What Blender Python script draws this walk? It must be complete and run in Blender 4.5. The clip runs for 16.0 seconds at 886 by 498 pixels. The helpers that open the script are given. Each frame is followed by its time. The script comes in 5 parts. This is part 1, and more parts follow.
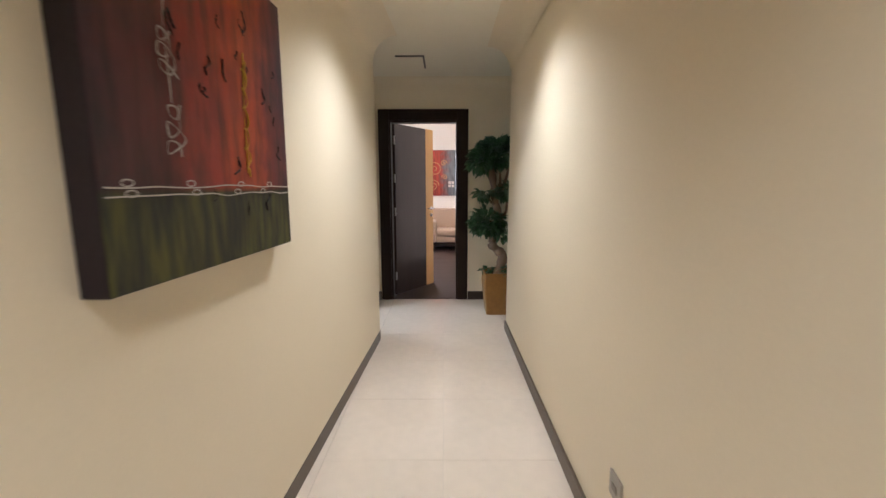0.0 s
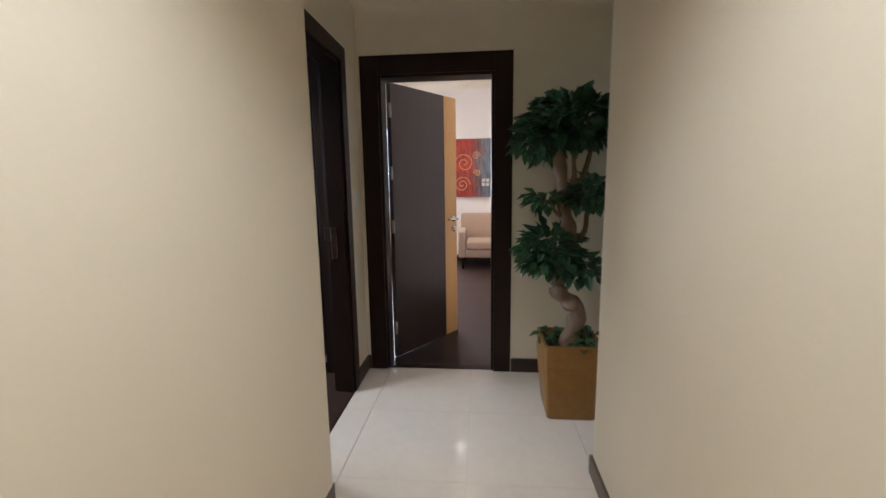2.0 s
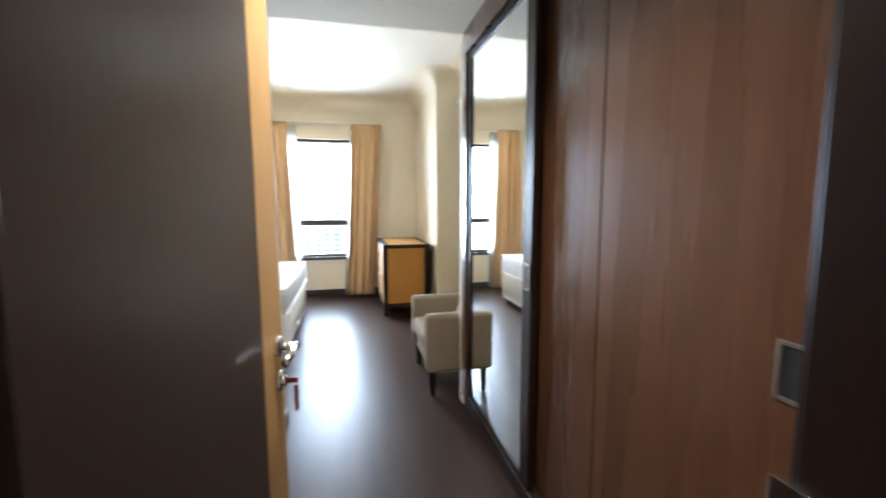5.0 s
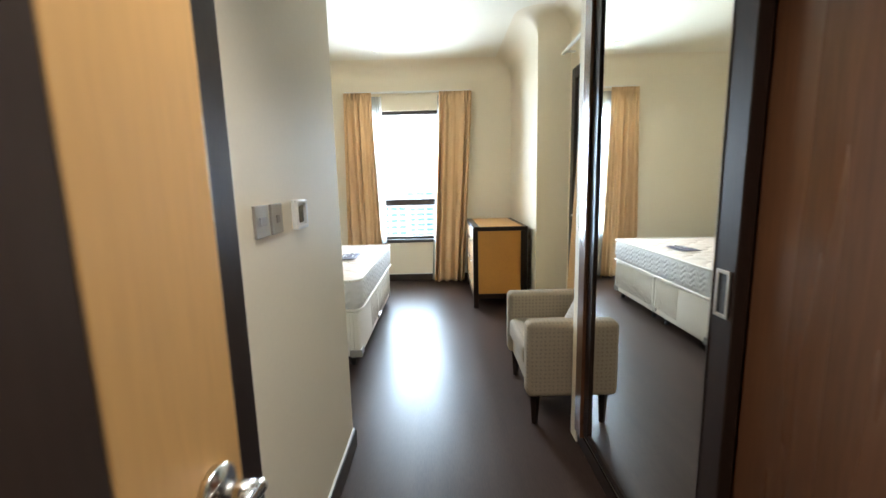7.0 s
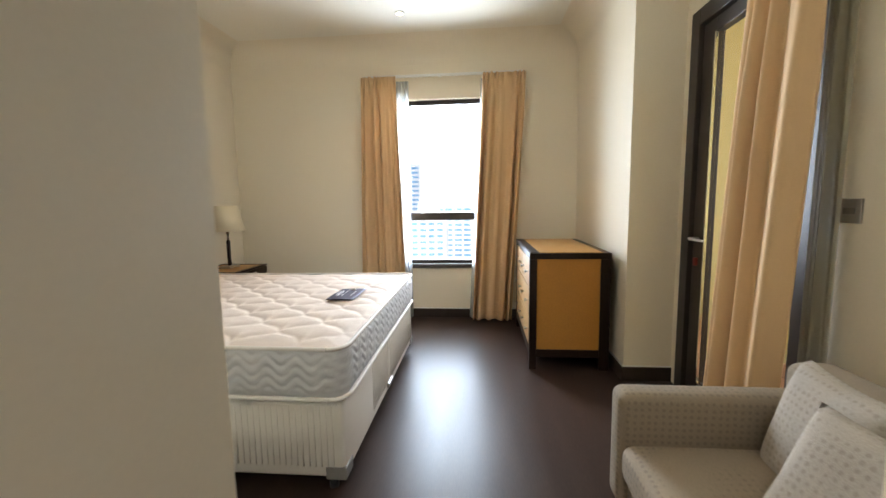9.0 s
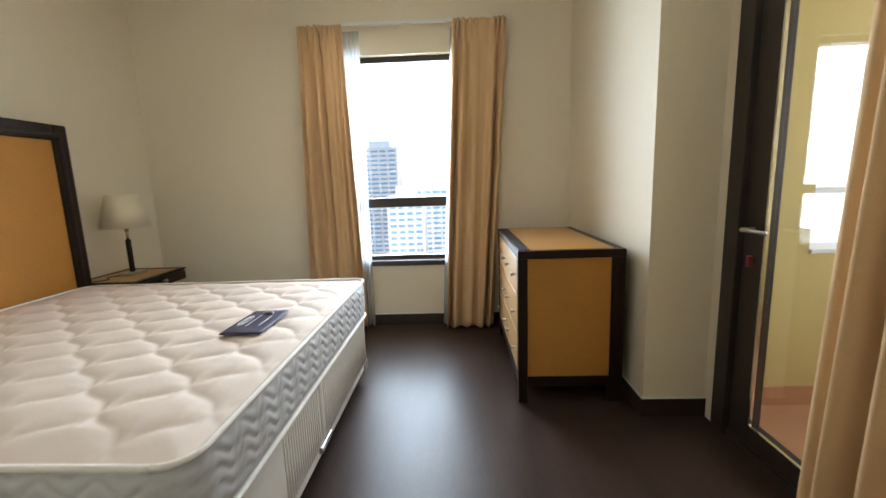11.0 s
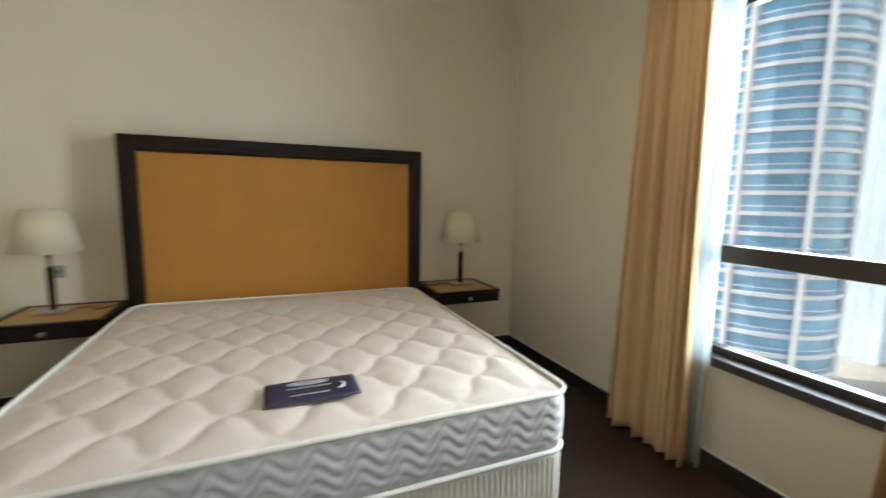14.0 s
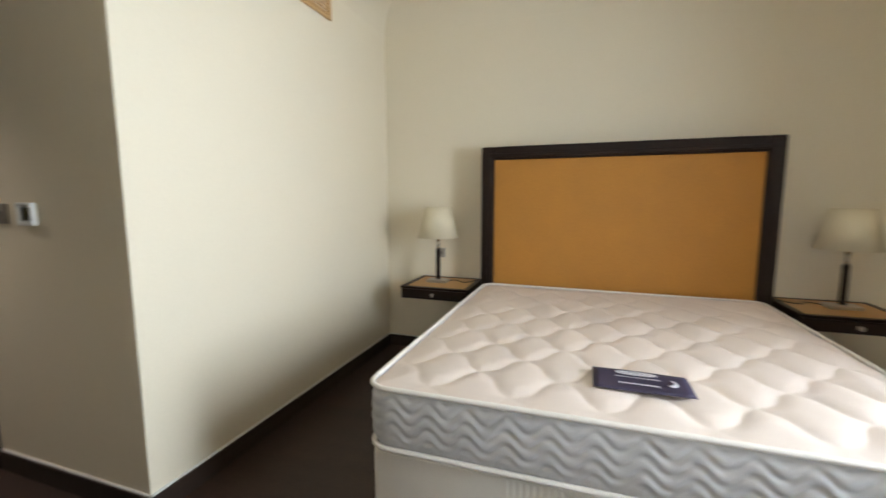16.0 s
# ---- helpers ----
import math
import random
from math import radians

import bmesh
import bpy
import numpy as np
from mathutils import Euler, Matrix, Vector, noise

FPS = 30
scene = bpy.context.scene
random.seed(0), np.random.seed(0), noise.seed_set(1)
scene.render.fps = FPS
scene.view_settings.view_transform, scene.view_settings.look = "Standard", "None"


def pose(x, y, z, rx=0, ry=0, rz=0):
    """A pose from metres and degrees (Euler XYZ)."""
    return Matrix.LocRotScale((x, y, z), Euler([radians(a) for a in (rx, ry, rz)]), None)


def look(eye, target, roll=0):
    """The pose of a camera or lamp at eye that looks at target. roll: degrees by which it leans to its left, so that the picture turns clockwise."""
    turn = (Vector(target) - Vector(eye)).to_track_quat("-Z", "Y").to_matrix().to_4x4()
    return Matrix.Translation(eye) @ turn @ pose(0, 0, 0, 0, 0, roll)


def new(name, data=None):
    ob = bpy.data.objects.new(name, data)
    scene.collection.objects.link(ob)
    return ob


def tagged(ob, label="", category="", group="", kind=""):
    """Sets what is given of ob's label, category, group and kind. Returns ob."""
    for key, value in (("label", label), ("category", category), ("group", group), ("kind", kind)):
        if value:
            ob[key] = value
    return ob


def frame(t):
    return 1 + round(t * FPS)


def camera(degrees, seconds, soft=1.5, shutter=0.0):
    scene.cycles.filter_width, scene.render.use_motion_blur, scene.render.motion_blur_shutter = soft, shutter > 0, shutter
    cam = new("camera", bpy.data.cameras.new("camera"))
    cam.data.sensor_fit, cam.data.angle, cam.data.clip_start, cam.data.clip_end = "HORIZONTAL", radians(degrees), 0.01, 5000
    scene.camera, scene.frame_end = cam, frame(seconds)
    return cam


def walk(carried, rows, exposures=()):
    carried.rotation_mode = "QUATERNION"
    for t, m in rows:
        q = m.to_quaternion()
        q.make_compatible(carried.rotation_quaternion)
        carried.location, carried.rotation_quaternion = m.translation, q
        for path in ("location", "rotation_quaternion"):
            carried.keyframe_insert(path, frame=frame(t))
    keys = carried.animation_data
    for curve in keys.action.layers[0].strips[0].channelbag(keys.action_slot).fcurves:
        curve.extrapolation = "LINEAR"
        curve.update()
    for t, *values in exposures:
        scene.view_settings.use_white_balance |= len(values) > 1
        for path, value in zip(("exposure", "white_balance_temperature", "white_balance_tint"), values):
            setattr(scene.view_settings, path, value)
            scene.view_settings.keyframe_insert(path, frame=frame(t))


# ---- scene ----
cam = camera(94.0, 16.0, shutter=0.4)
PATH = [
    (0, (-0.142, 0.561, 1.36), (-0.15, 2.538, 1.058), -0.1),
    (0.5, (-0.085, 1.046, 1.367), (-0.144, 3.024, 1.072), -0.4),
    (1, (-0.017, 1.568, 1.371), (-0.132, 3.545, 1.094), -0.5),
    (1.5, (-0.045, 2.057, 1.345), (-0.185, 4.03, 1.054), -0.5),
    (2, (-0.086, 2.535, 1.357), (-0.266, 4.504, 1.051), -0.8),
    (2.5, (-0.108, 3.001, 1.352), (-0.382, 4.96, 1.054), -1.1),
    (3, (-0.193, 3.46, 1.371), (-0.568, 5.402, 1.078), -1.5),
    (3.5, (-0.293, 3.878, 1.363), (-0.997, 5.731, 1.096), -1.5),
    (4, (-0.423, 4.194, 1.388), (-1.502, 5.865, 1.181), -0.6),
    (4.4, (-0.527, 4.354, 1.384), (-1.976, 5.716, 1.174), -1.4),
    (4.8, (-0.661, 4.536, 1.407), (-2.509, 5.266, 1.184), 0.5),
    (5.2, (-0.716, 4.556, 1.432), (-2.685, 4.828, 1.21), -0.9),
    (7.3, (-1.572, 4.630, 1.375), (-3.548, 4.609, 1.07), -1.1),
    (8, (-2.065, 4.638, 1.36), (-4.04, 4.529, 1.066), -0.1),
    (8.3, (-2.27, 4.643, 1.368), (-4.243, 4.5, 1.074), -0.2),
    (8.8, (-2.614, 4.601, 1.328), (-4.591, 4.428, 1.086), -1.1),
    (9, (-2.733, 4.577, 1.316), (-4.711, 4.4, 1.083), -0.9),
    (11.3, (-3.76, 4.654, 1.305), (-5.734, 4.59, 0.985), -2.3),
    (12, (-4.32, 4.781, 1.308), (-6.3, 4.762, 1.022), -2.7),
    (12.5, (-4.707, 4.896, 1.316), (-6.683, 4.721, 1.062), -2.2),
    (13, (-5.054, 4.949, 1.315), (-6.955, 4.347, 1.157), -1.0),
    (13.6, (-5.241, 5.058, 1.365), (-6.554, 3.56, 1.195), 1.5),
    (14, (-5.214, 5.17, 1.397), (-5.972, 3.335, 1.154), 1.0),
    (14.5, (-5.147, 5.303, 1.359), (-5.491, 3.352, 1.087), -0.9),
    (15, (-5.137, 5.325, 1.362), (-5.30, 3.352, 1.067), -0.65),
    (15.5, (-5.126, 5.342, 1.362), (-5.023, 3.362, 1.105), -0.4),
    (16, (-5.117, 5.25, 1.355), (-4.475, 3.371, 1.117), -0.1),
]
walk(cam, [(t, look(eye, target, roll)) for t, eye, target, roll in PATH],
     ((0.0, 1.8, 5800, 11), (1.0, 1.5, 5600, 10), (1.5, 1.36, 5650, 10), (2.0, 1.5, 5650, 10), (2.5, 1.85, 5550, 10), (3.0, 2.18, 5500, 10), (3.5, 2.45, 5900, 13),
      (4.0, 2.35, 6300, 15), (5.0, 1.9, 6400, 15), (7.3, 1.78, 6550, 10), (8.0, 1.35, 6500, 11), (9.0, 1.38, 7000, 17),
      (11.5, 1.05, 6950, 13), (12.0, 1.12, 6750, 11), (12.5, 1.08, 6600, 10), (13.0, 0.95, 6700, 11), (13.5, 0.92, 6900, 11), (14.0, 0.66, 7100, 9), (14.5, 0.9, 7500, 14), (15.5, 0.98, 7150, 14), (16.0, 1.0, 7050, 15)))

# ---- world, sun, exposure ----
world = bpy.data.worlds.new("sky_world")
scene.world = world
world.use_nodes = True
wn = world.node_tree
sky = wn.nodes.new("ShaderNodeTexSky")
sky.sky_type = "NISHITA"
sky.sun_disc = False
sky.dust_density, sky.air_density = 1.0, 1.0
sky.sun_elevation, sky.sun_rotation = radians(48), radians(140)
wn.links.new(sky.outputs[0], wn.nodes["Background"].inputs[0])
wn.nodes["Background"].inputs[1].default_value = 0.15


def lamp(name, kind, m, energy, color, **settings):
    data = bpy.data.lights.new(name, kind)
    data.energy, data.color = energy, color
    if kind == "AREA":
        data.shape, data.size, data.size_y = "RECTANGLE", settings["w"], settings["h"]
        data.spread = radians(settings["spread"])
    if kind == "SPOT":
        data.spot_size, data.spot_blend, data.shadow_soft_size = radians(settings["deg"]), settings["blend"], 0.10
    if kind == "SUN":
        data.angle = radians(0.5)
    ob = new(name, data)
    ob.matrix_world = m
    return ob


lamp("sun", "SUN", look((60, -45, 85), (0, 0, 0)), 3.0, (1.0, 0.95, 0.87))
DAY = (0.66, 0.83, 1.0)
WARM = (1.0, 0.97, 0.93)
# daylight in the window openings
lamp("daylight_bedroom", "AREA", look((-7.62, 4.16, 1.5), (-5, 4.20, 1.35)), 66, DAY, w=0.98, h=1.75, spread=138)
lamp("daylight_balcony", "AREA", look((-4.75, 7.55, 1.5), (-4.9, 5.5, 1.3)), 12, DAY, w=1.7, h=1.6, spread=180)
lamp("daylight_second_room", "AREA", look((-1.75, 10.15, 1.5), (-1.6, 7, 1.2)), 86, (1.0, 0.93, 0.95), w=1.4, h=1.7, spread=180)
# downlights; the corridor one at y 0.25 is an added, unseen source
for x, y, z, e in ((-0.15, 2.9, 2.53, 38), (-0.15, 0.25, 2.53, 30), (-1.75, 4.6, 2.5, 40),
                   (-6.63, 3.87, 2.97, 10), (-0.51, 8.8, 3.02, 30)):
    lamp("downlight_glow", "SPOT", look((x, y, z), (x, y + 0.001, 0)), e, WARM if z < 2.9 else (1, 0.9, 0.75), deg=122, blend=0.8)


# ---- materials ----
def nodes_of(name):
    m = bpy.data.materials.new(name)
    m.use_nodes = True
    return m, m.node_tree.nodes, m.node_tree.links, m.node_tree.nodes["Principled BSDF"]


def mat(name, color, rough=0.6, metal=0.0, grain=40.0, vary=0.08, bump=0.1, stain=1.2, stretch=(1, 1, 1), coat=0.0, dist=0.002, spec=0.5):
    """A painted or natural surface: large stains, fine grain, fine relief."""
    m, n, l, b = nodes_of(name)
    tc = n.new("ShaderNodeTexCoord")
    mp = n.new("ShaderNodeMapping")
    mp.inputs["Scale"].default_value = stretch
    l.new(tc.outputs["Object"], mp.inputs[0])
    big, fine = n.new("ShaderNodeTexNoise"), n.new("ShaderNodeTexNoise")
    big.inputs["Scale"].default_value, fine.inputs["Scale"].default_value = stain, grain
    big.inputs["Detail"].default_value, fine.inputs["Detail"].default_value = 3, 6
    l.new(mp.outputs[0], big.inputs[0])
    l.new(mp.outputs[0], fine.inputs[0])
    add = n.new("ShaderNodeMath")
    add.operation = "ADD"
    l.new(big.outputs[0], add.inputs[0])
    l.new(fine.outputs[0], add.inputs[1])
    ramp = n.new("ShaderNodeMapRange")
    ramp.inputs[1].default_value, ramp.inputs[2].default_value = 0.6, 1.4
    ramp.inputs[3].default_value, ramp.inputs[4].default_value = 1 - vary, 1 + vary
    l.new(add.outputs[0], ramp.inputs[0])
    hsv = n.new("ShaderNodeHueSaturation")
    hsv.inputs["Color"].default_value = (*color, 1)
    l.new(ramp.outputs[0], hsv.inputs["Value"])
    l.new(hsv.outputs[0], b.inputs["Base Color"])
    rr = n.new("ShaderNodeMapRange")
    rr.inputs[3].default_value, rr.inputs[4].default_value = max(0.02, rough - 0.06), min(1, rough + 0.06)
    l.new(big.outputs[0], rr.inputs[0])
    l.new(rr.outputs[0], b.inputs["Roughness"])
    b.inputs["Metallic"].default_value = metal
    b.inputs["Coat Weight"].default_value = coat
    b.inputs["Coat Roughness"].default_value = 0.12
    b.inputs["Specular IOR Level"].default_value = spec
    if bump:
        bp = n.new("ShaderNodeBump")
        bp.inputs["Strength"].default_value, bp.inputs["Distance"].default_value = bump, dist
        l.new(fine.outputs[0], bp.inputs["Height"])
        l.new(bp.outputs[0], b.inputs["Normal"])
    return m


WALL = mat("cream_wall_paint", (0.79, 0.70, 0.54), 0.62, grain=90, vary=0.025, bump=0.12, stain=0.9)
WALL2 = mat("white_wall_paint", (0.80, 0.75, 0.70), 0.6, grain=90, vary=0.02, bump=0.1)
CEIL = mat("ceiling_paint", (0.82, 0.77, 0.65), 0.8, grain=120, vary=0.02, bump=0.08)
DARKWOOD = mat("wenge_wood", (0.018, 0.009, 0.006), 0.40, grain=28, vary=0.35, bump=0.12, stretch=(6, 6, 0.7), spec=0.2)
WARDROBE = mat("walnut_veneer", (0.100, 0.042, 0.020), 0.28, grain=22, vary=0.28, bump=0.06, stretch=(7, 7, 0.35), coat=0.3)
LEAF_DARK = mat("dark_door_veneer", (0.040, 0.026, 0.020), 0.34, grain=25, vary=0.25, bump=0.06, stretch=(7, 7, 0.5), coat=0.1)
MAPLE = mat("maple_strip", (0.62, 0.36, 0.13), 0.42, grain=20, vary=0.1, bump=0.05, stretch=(7, 7, 0.5))
AMBER = mat("amber_suede_panel", (0.47, 0.20, 0.032), 0.72, grain=70, vary=0.09, bump=0.15, stain=5)
TOPWOOD = mat("maple_top", (0.53, 0.275, 0.085), 0.38, grain=24, vary=0.08, bump=0.05, stretch=(0.6, 7, 7))
DRAWERWOOD = mat("drawer_front_veneer", (0.55, 0.33, 0.14), 0.42, grain=24, vary=0.08, bump=0.05, stretch=(0.6, 7, 7))
FLOORWOOD = mat("dark_wood_floor", (0.044, 0.027, 0.021), 0.35, grain=30, vary=0.3, bump=0.08, stain=1.6, stretch=(0.8, 6, 6), spec=0.17)
TILE = mat("polished_tile", (0.74, 0.65, 0.55), 0.08, grain=14, vary=0.05, bump=0.0, stain=2.2)
GROUT = mat("grout", (0.58, 0.52, 0.45), 0.8, grain=150, vary=0.1, bump=0.2)
BASE = mat("dark_baseboard", (0.035, 0.022, 0.016), 0.4, grain=40, vary=0.2, bump=0.05)
CORRBASE = mat("grey_brown_baseboard", (0.105, 0.078, 0.058), 0.42, grain=40, vary=0.15, bump=0.05)
CURTAIN = mat("tan_curtain_cloth", (0.65, 0.425, 0.225), 0.85, grain=300, vary=0.07, bump=0.3, stain=2)
MATTRESS = mat("quilted_cream_cloth", (0.73, 0.615, 0.535), 0.85, grain=500, vary=0.04, bump=0.2)
BORDER = mat("grey_mattress_border", (0.56, 0.55, 0.54), 0.6, grain=400, vary=0.05, bump=0.2)
DIVAN = mat("divan_cloth", (0.70, 0.65, 0.57), 0.7, grain=300, vary=0.06, bump=0.2)
PIPING = mat("mattress_piping", (0.80, 0.75, 0.68), 0.7, grain=200, vary=0.03)
METAL = mat("brushed_nickel", (0.55, 0.52, 0.48), 0.3, metal=1.0, grain=200, vary=0.08, bump=0.05)
CHROME = mat("dull_chrome", (0.7, 0.69, 0.67), 0.16, metal=1.0, grain=60, vary=0.04, bump=0.0)
BLACK = mat("black_plastic", (0.02, 0.02, 0.022), 0.4, grain=80, vary=0.1)
WHITEPL = mat("white_plastic", (0.75, 0.74, 0.70), 0.35, grain=100, vary=0.02, bump=0.02)
STEEL = mat("grey_switch_plate", (0.36, 0.33, 0.29), 0.38, metal=0.6, grain=150, vary=0.06)
SHADE = mat("lamp_shade_cloth", (0.70, 0.61, 0.43), 0.85, grain=300, vary=0.04, bump=0.2)
LABEL = mat("navy_label_cloth", (0.035, 0.028, 0.06), 0.6, grain=200, vary=0.1)
INK = mat("silver_print", (0.62, 0.60, 0.62), 0.5)
POT = mat("glazed_amber_pot", (0.24, 0.11, 0.022), 0.45, grain=30, vary=0.2, bump=0.1, stain=4)
SOIL = mat("bark_chips", (0.055, 0.032, 0.018), 0.95, grain=60, vary=0.5, bump=0.8, dist=0.01)
BARK = mat("bark", (0.20, 0.12, 0.068), 0.8, grain=26, vary=0.3, bump=0.6, stretch=(2, 2, 0.8), dist=0.006)
FOLIAGE = mat("dark_foliage", (0.042, 0.098, 0.036), 0.36, grain=9, vary=0.45, bump=0.0, stain=14)
FRAME = mat("bronze_window_frame", (0.045, 0.034, 0.028), 0.4, metal=0.3, grain=80, vary=0.1)
BALCWALL = mat("balcony_yellow_paint", (0.60, 0.46, 0.18), 0.8, grain=60, vary=0.05)
TERRA = mat("terracotta_floor", (0.50, 0.24, 0.12), 0.6, grain=30, vary=0.12)
TOWERW = mat("tower_white", (0.56, 0.58, 0.60), 0.8, grain=0.2, vary=0.06, bump=0, stain=0.03)
TOWERG = mat("tower_glass", (0.14, 0.33, 0.49), 0.25, grain=0.3, vary=0.25, bump=0, stain=0.06)
# paler blue: the distance haze is part of this colour
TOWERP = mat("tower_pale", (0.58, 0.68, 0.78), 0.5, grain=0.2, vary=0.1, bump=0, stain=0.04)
GROUND = mat("sandy_ground", (0.42, 0.38, 0.32), 0.95, grain=0.05, vary=0.3, bump=0, stain=0.01)
SOFA = mat("beige_sofa_cloth", (0.42, 0.30, 0.22), 0.85, grain=300, vary=0.06, bump=0.2)


def fabric_mat(name, base, dot, scale):
    m, n, l, b = nodes_of(name)
    tc = n.new("ShaderNodeTexCoord")
    vo, no = n.new("ShaderNodeTexVoronoi"), n.new("ShaderNodeTexNoise")
    vo.inputs["Scale"].default_value, vo.inputs["Randomness"].default_value = scale, 0.15
    no.inputs["Scale"].default_value, no.inputs["Detail"].default_value = 260, 5
    l.new(tc.outputs["Object"], vo.inputs[0])
    l.new(tc.outputs["Object"], no.inputs[0])
    cr = n.new("ShaderNodeValToRGB")
    cr.color_ramp.elements[0].position, cr.color_ramp.elements[1].position = 0.22, 0.34
    cr.color_ramp.elements[0].color, cr.color_ramp.elements[1].color = (*dot, 1), (*base, 1)
    l.new(vo.outputs["Distance"], cr.inputs[0])
    mx = n.new("ShaderNodeMix")
    mx.data_type, mx.blend_type = "RGBA", "MULTIPLY"
    mx.inputs[0].default_value = 0.5
    l.new(cr.outputs[0], mx.inputs[6])
    l.new(no.outputs[0], mx.inputs[7])
    l.new(mx.outputs[2], b.inputs["Base Color"])
    b.inputs["Roughness"].default_value = 0.9
    bp = n.new("ShaderNodeBump")
    bp.inputs["Strength"].default_value, bp.inputs["Distance"].default_value = 0.35, 0.003
    l.new(no.outputs[0], bp.inputs["Height"])
    l.new(bp.outputs[0], b.inputs["Normal"])
    return m


CHAIRCLOTH = fabric_mat("dotted_taupe_cloth", (0.42, 0.33, 0.235), (0.34, 0.265, 0.185), 42)
PILLOW = fabric_mat("dotted_grey_cushion_cloth", (0.58, 0.50, 0.41), (0.46, 0.39, 0.31), 44)


def mirror_mat():
    m, n, l, b = nodes_of("mirror_silver")
    b.inputs["Base Color"].default_value = (0.86, 0.88, 0.84, 1)
    b.inputs["Metallic"].default_value, b.inputs["Roughness"].default_value = 1.0, 0.02
    return m


def glass_mat(name, clear=0.94, tint=(0.95, 0.98, 1.0)):
    m, n, l, b = nodes_of(name)
    t, g, mx = n.new("ShaderNodeBsdfTransparent"), n.new("ShaderNodeBsdfGlossy"), n.new("ShaderNodeMixShader")
    t.inputs[0].default_value = (*tint, 1)
    g.inputs["Roughness"].default_value = 0.02
    mx.inputs[0].default_value = 1 - clear
    l.new(t.outputs[0], mx.inputs[1])
    l.new(g.outputs[0], mx.inputs[2])
    l.new(mx.outputs[0], n["Material Output"].inputs[0])
    return m


def sheer_mat(name, color, clear):
    m, n, l, b = nodes_of(name)
    t, d, tr = n.new("ShaderNodeBsdfTransparent"), n.new("ShaderNodeBsdfDiffuse"), n.new("ShaderNodeBsdfTranslucent")
    a1, a2 = n.new("ShaderNodeMixShader"), n.new("ShaderNodeMixShader")
    d.inputs[0].default_value = tr.inputs[0].default_value = (*color, 1)
    a1.inputs[0].default_value, a2.inputs[0].default_value = 0.6, clear
    l.new(d.outputs[0], a1.inputs[1])
    l.new(tr.outputs[0], a1.inputs[2])
    l.new(a1.outputs[0], a2.inputs[1])
    l.new(t.outputs[0], a2.inputs[2])
    l.new(a2.outputs[0], n["Material Output"].inputs[0])
    return m


def glow_mat(name, color, strength):
    m, n, l, b = nodes_of(name)
    b.inputs["Emission Color"].default_value = (*color, 1)
    b.inputs["Emission Strength"].default_value = strength
    return m


MIRROR = mirror_mat()
GLASS = glass_mat("clear_glass")
SHEER = sheer_mat("white_sheer", (0.52, 0.57, 0.60), 0.45)
# balcony sheer: greyer than the white one, with its shade put into the colour
SHEER_SHADED = sheer_mat("shaded_sheer", (0.50, 0.47, 0.36), 0.3)
LAMPGLOW = glow_mat("downlight_bulb", (1.0, 0.9, 0.75), 12.0)


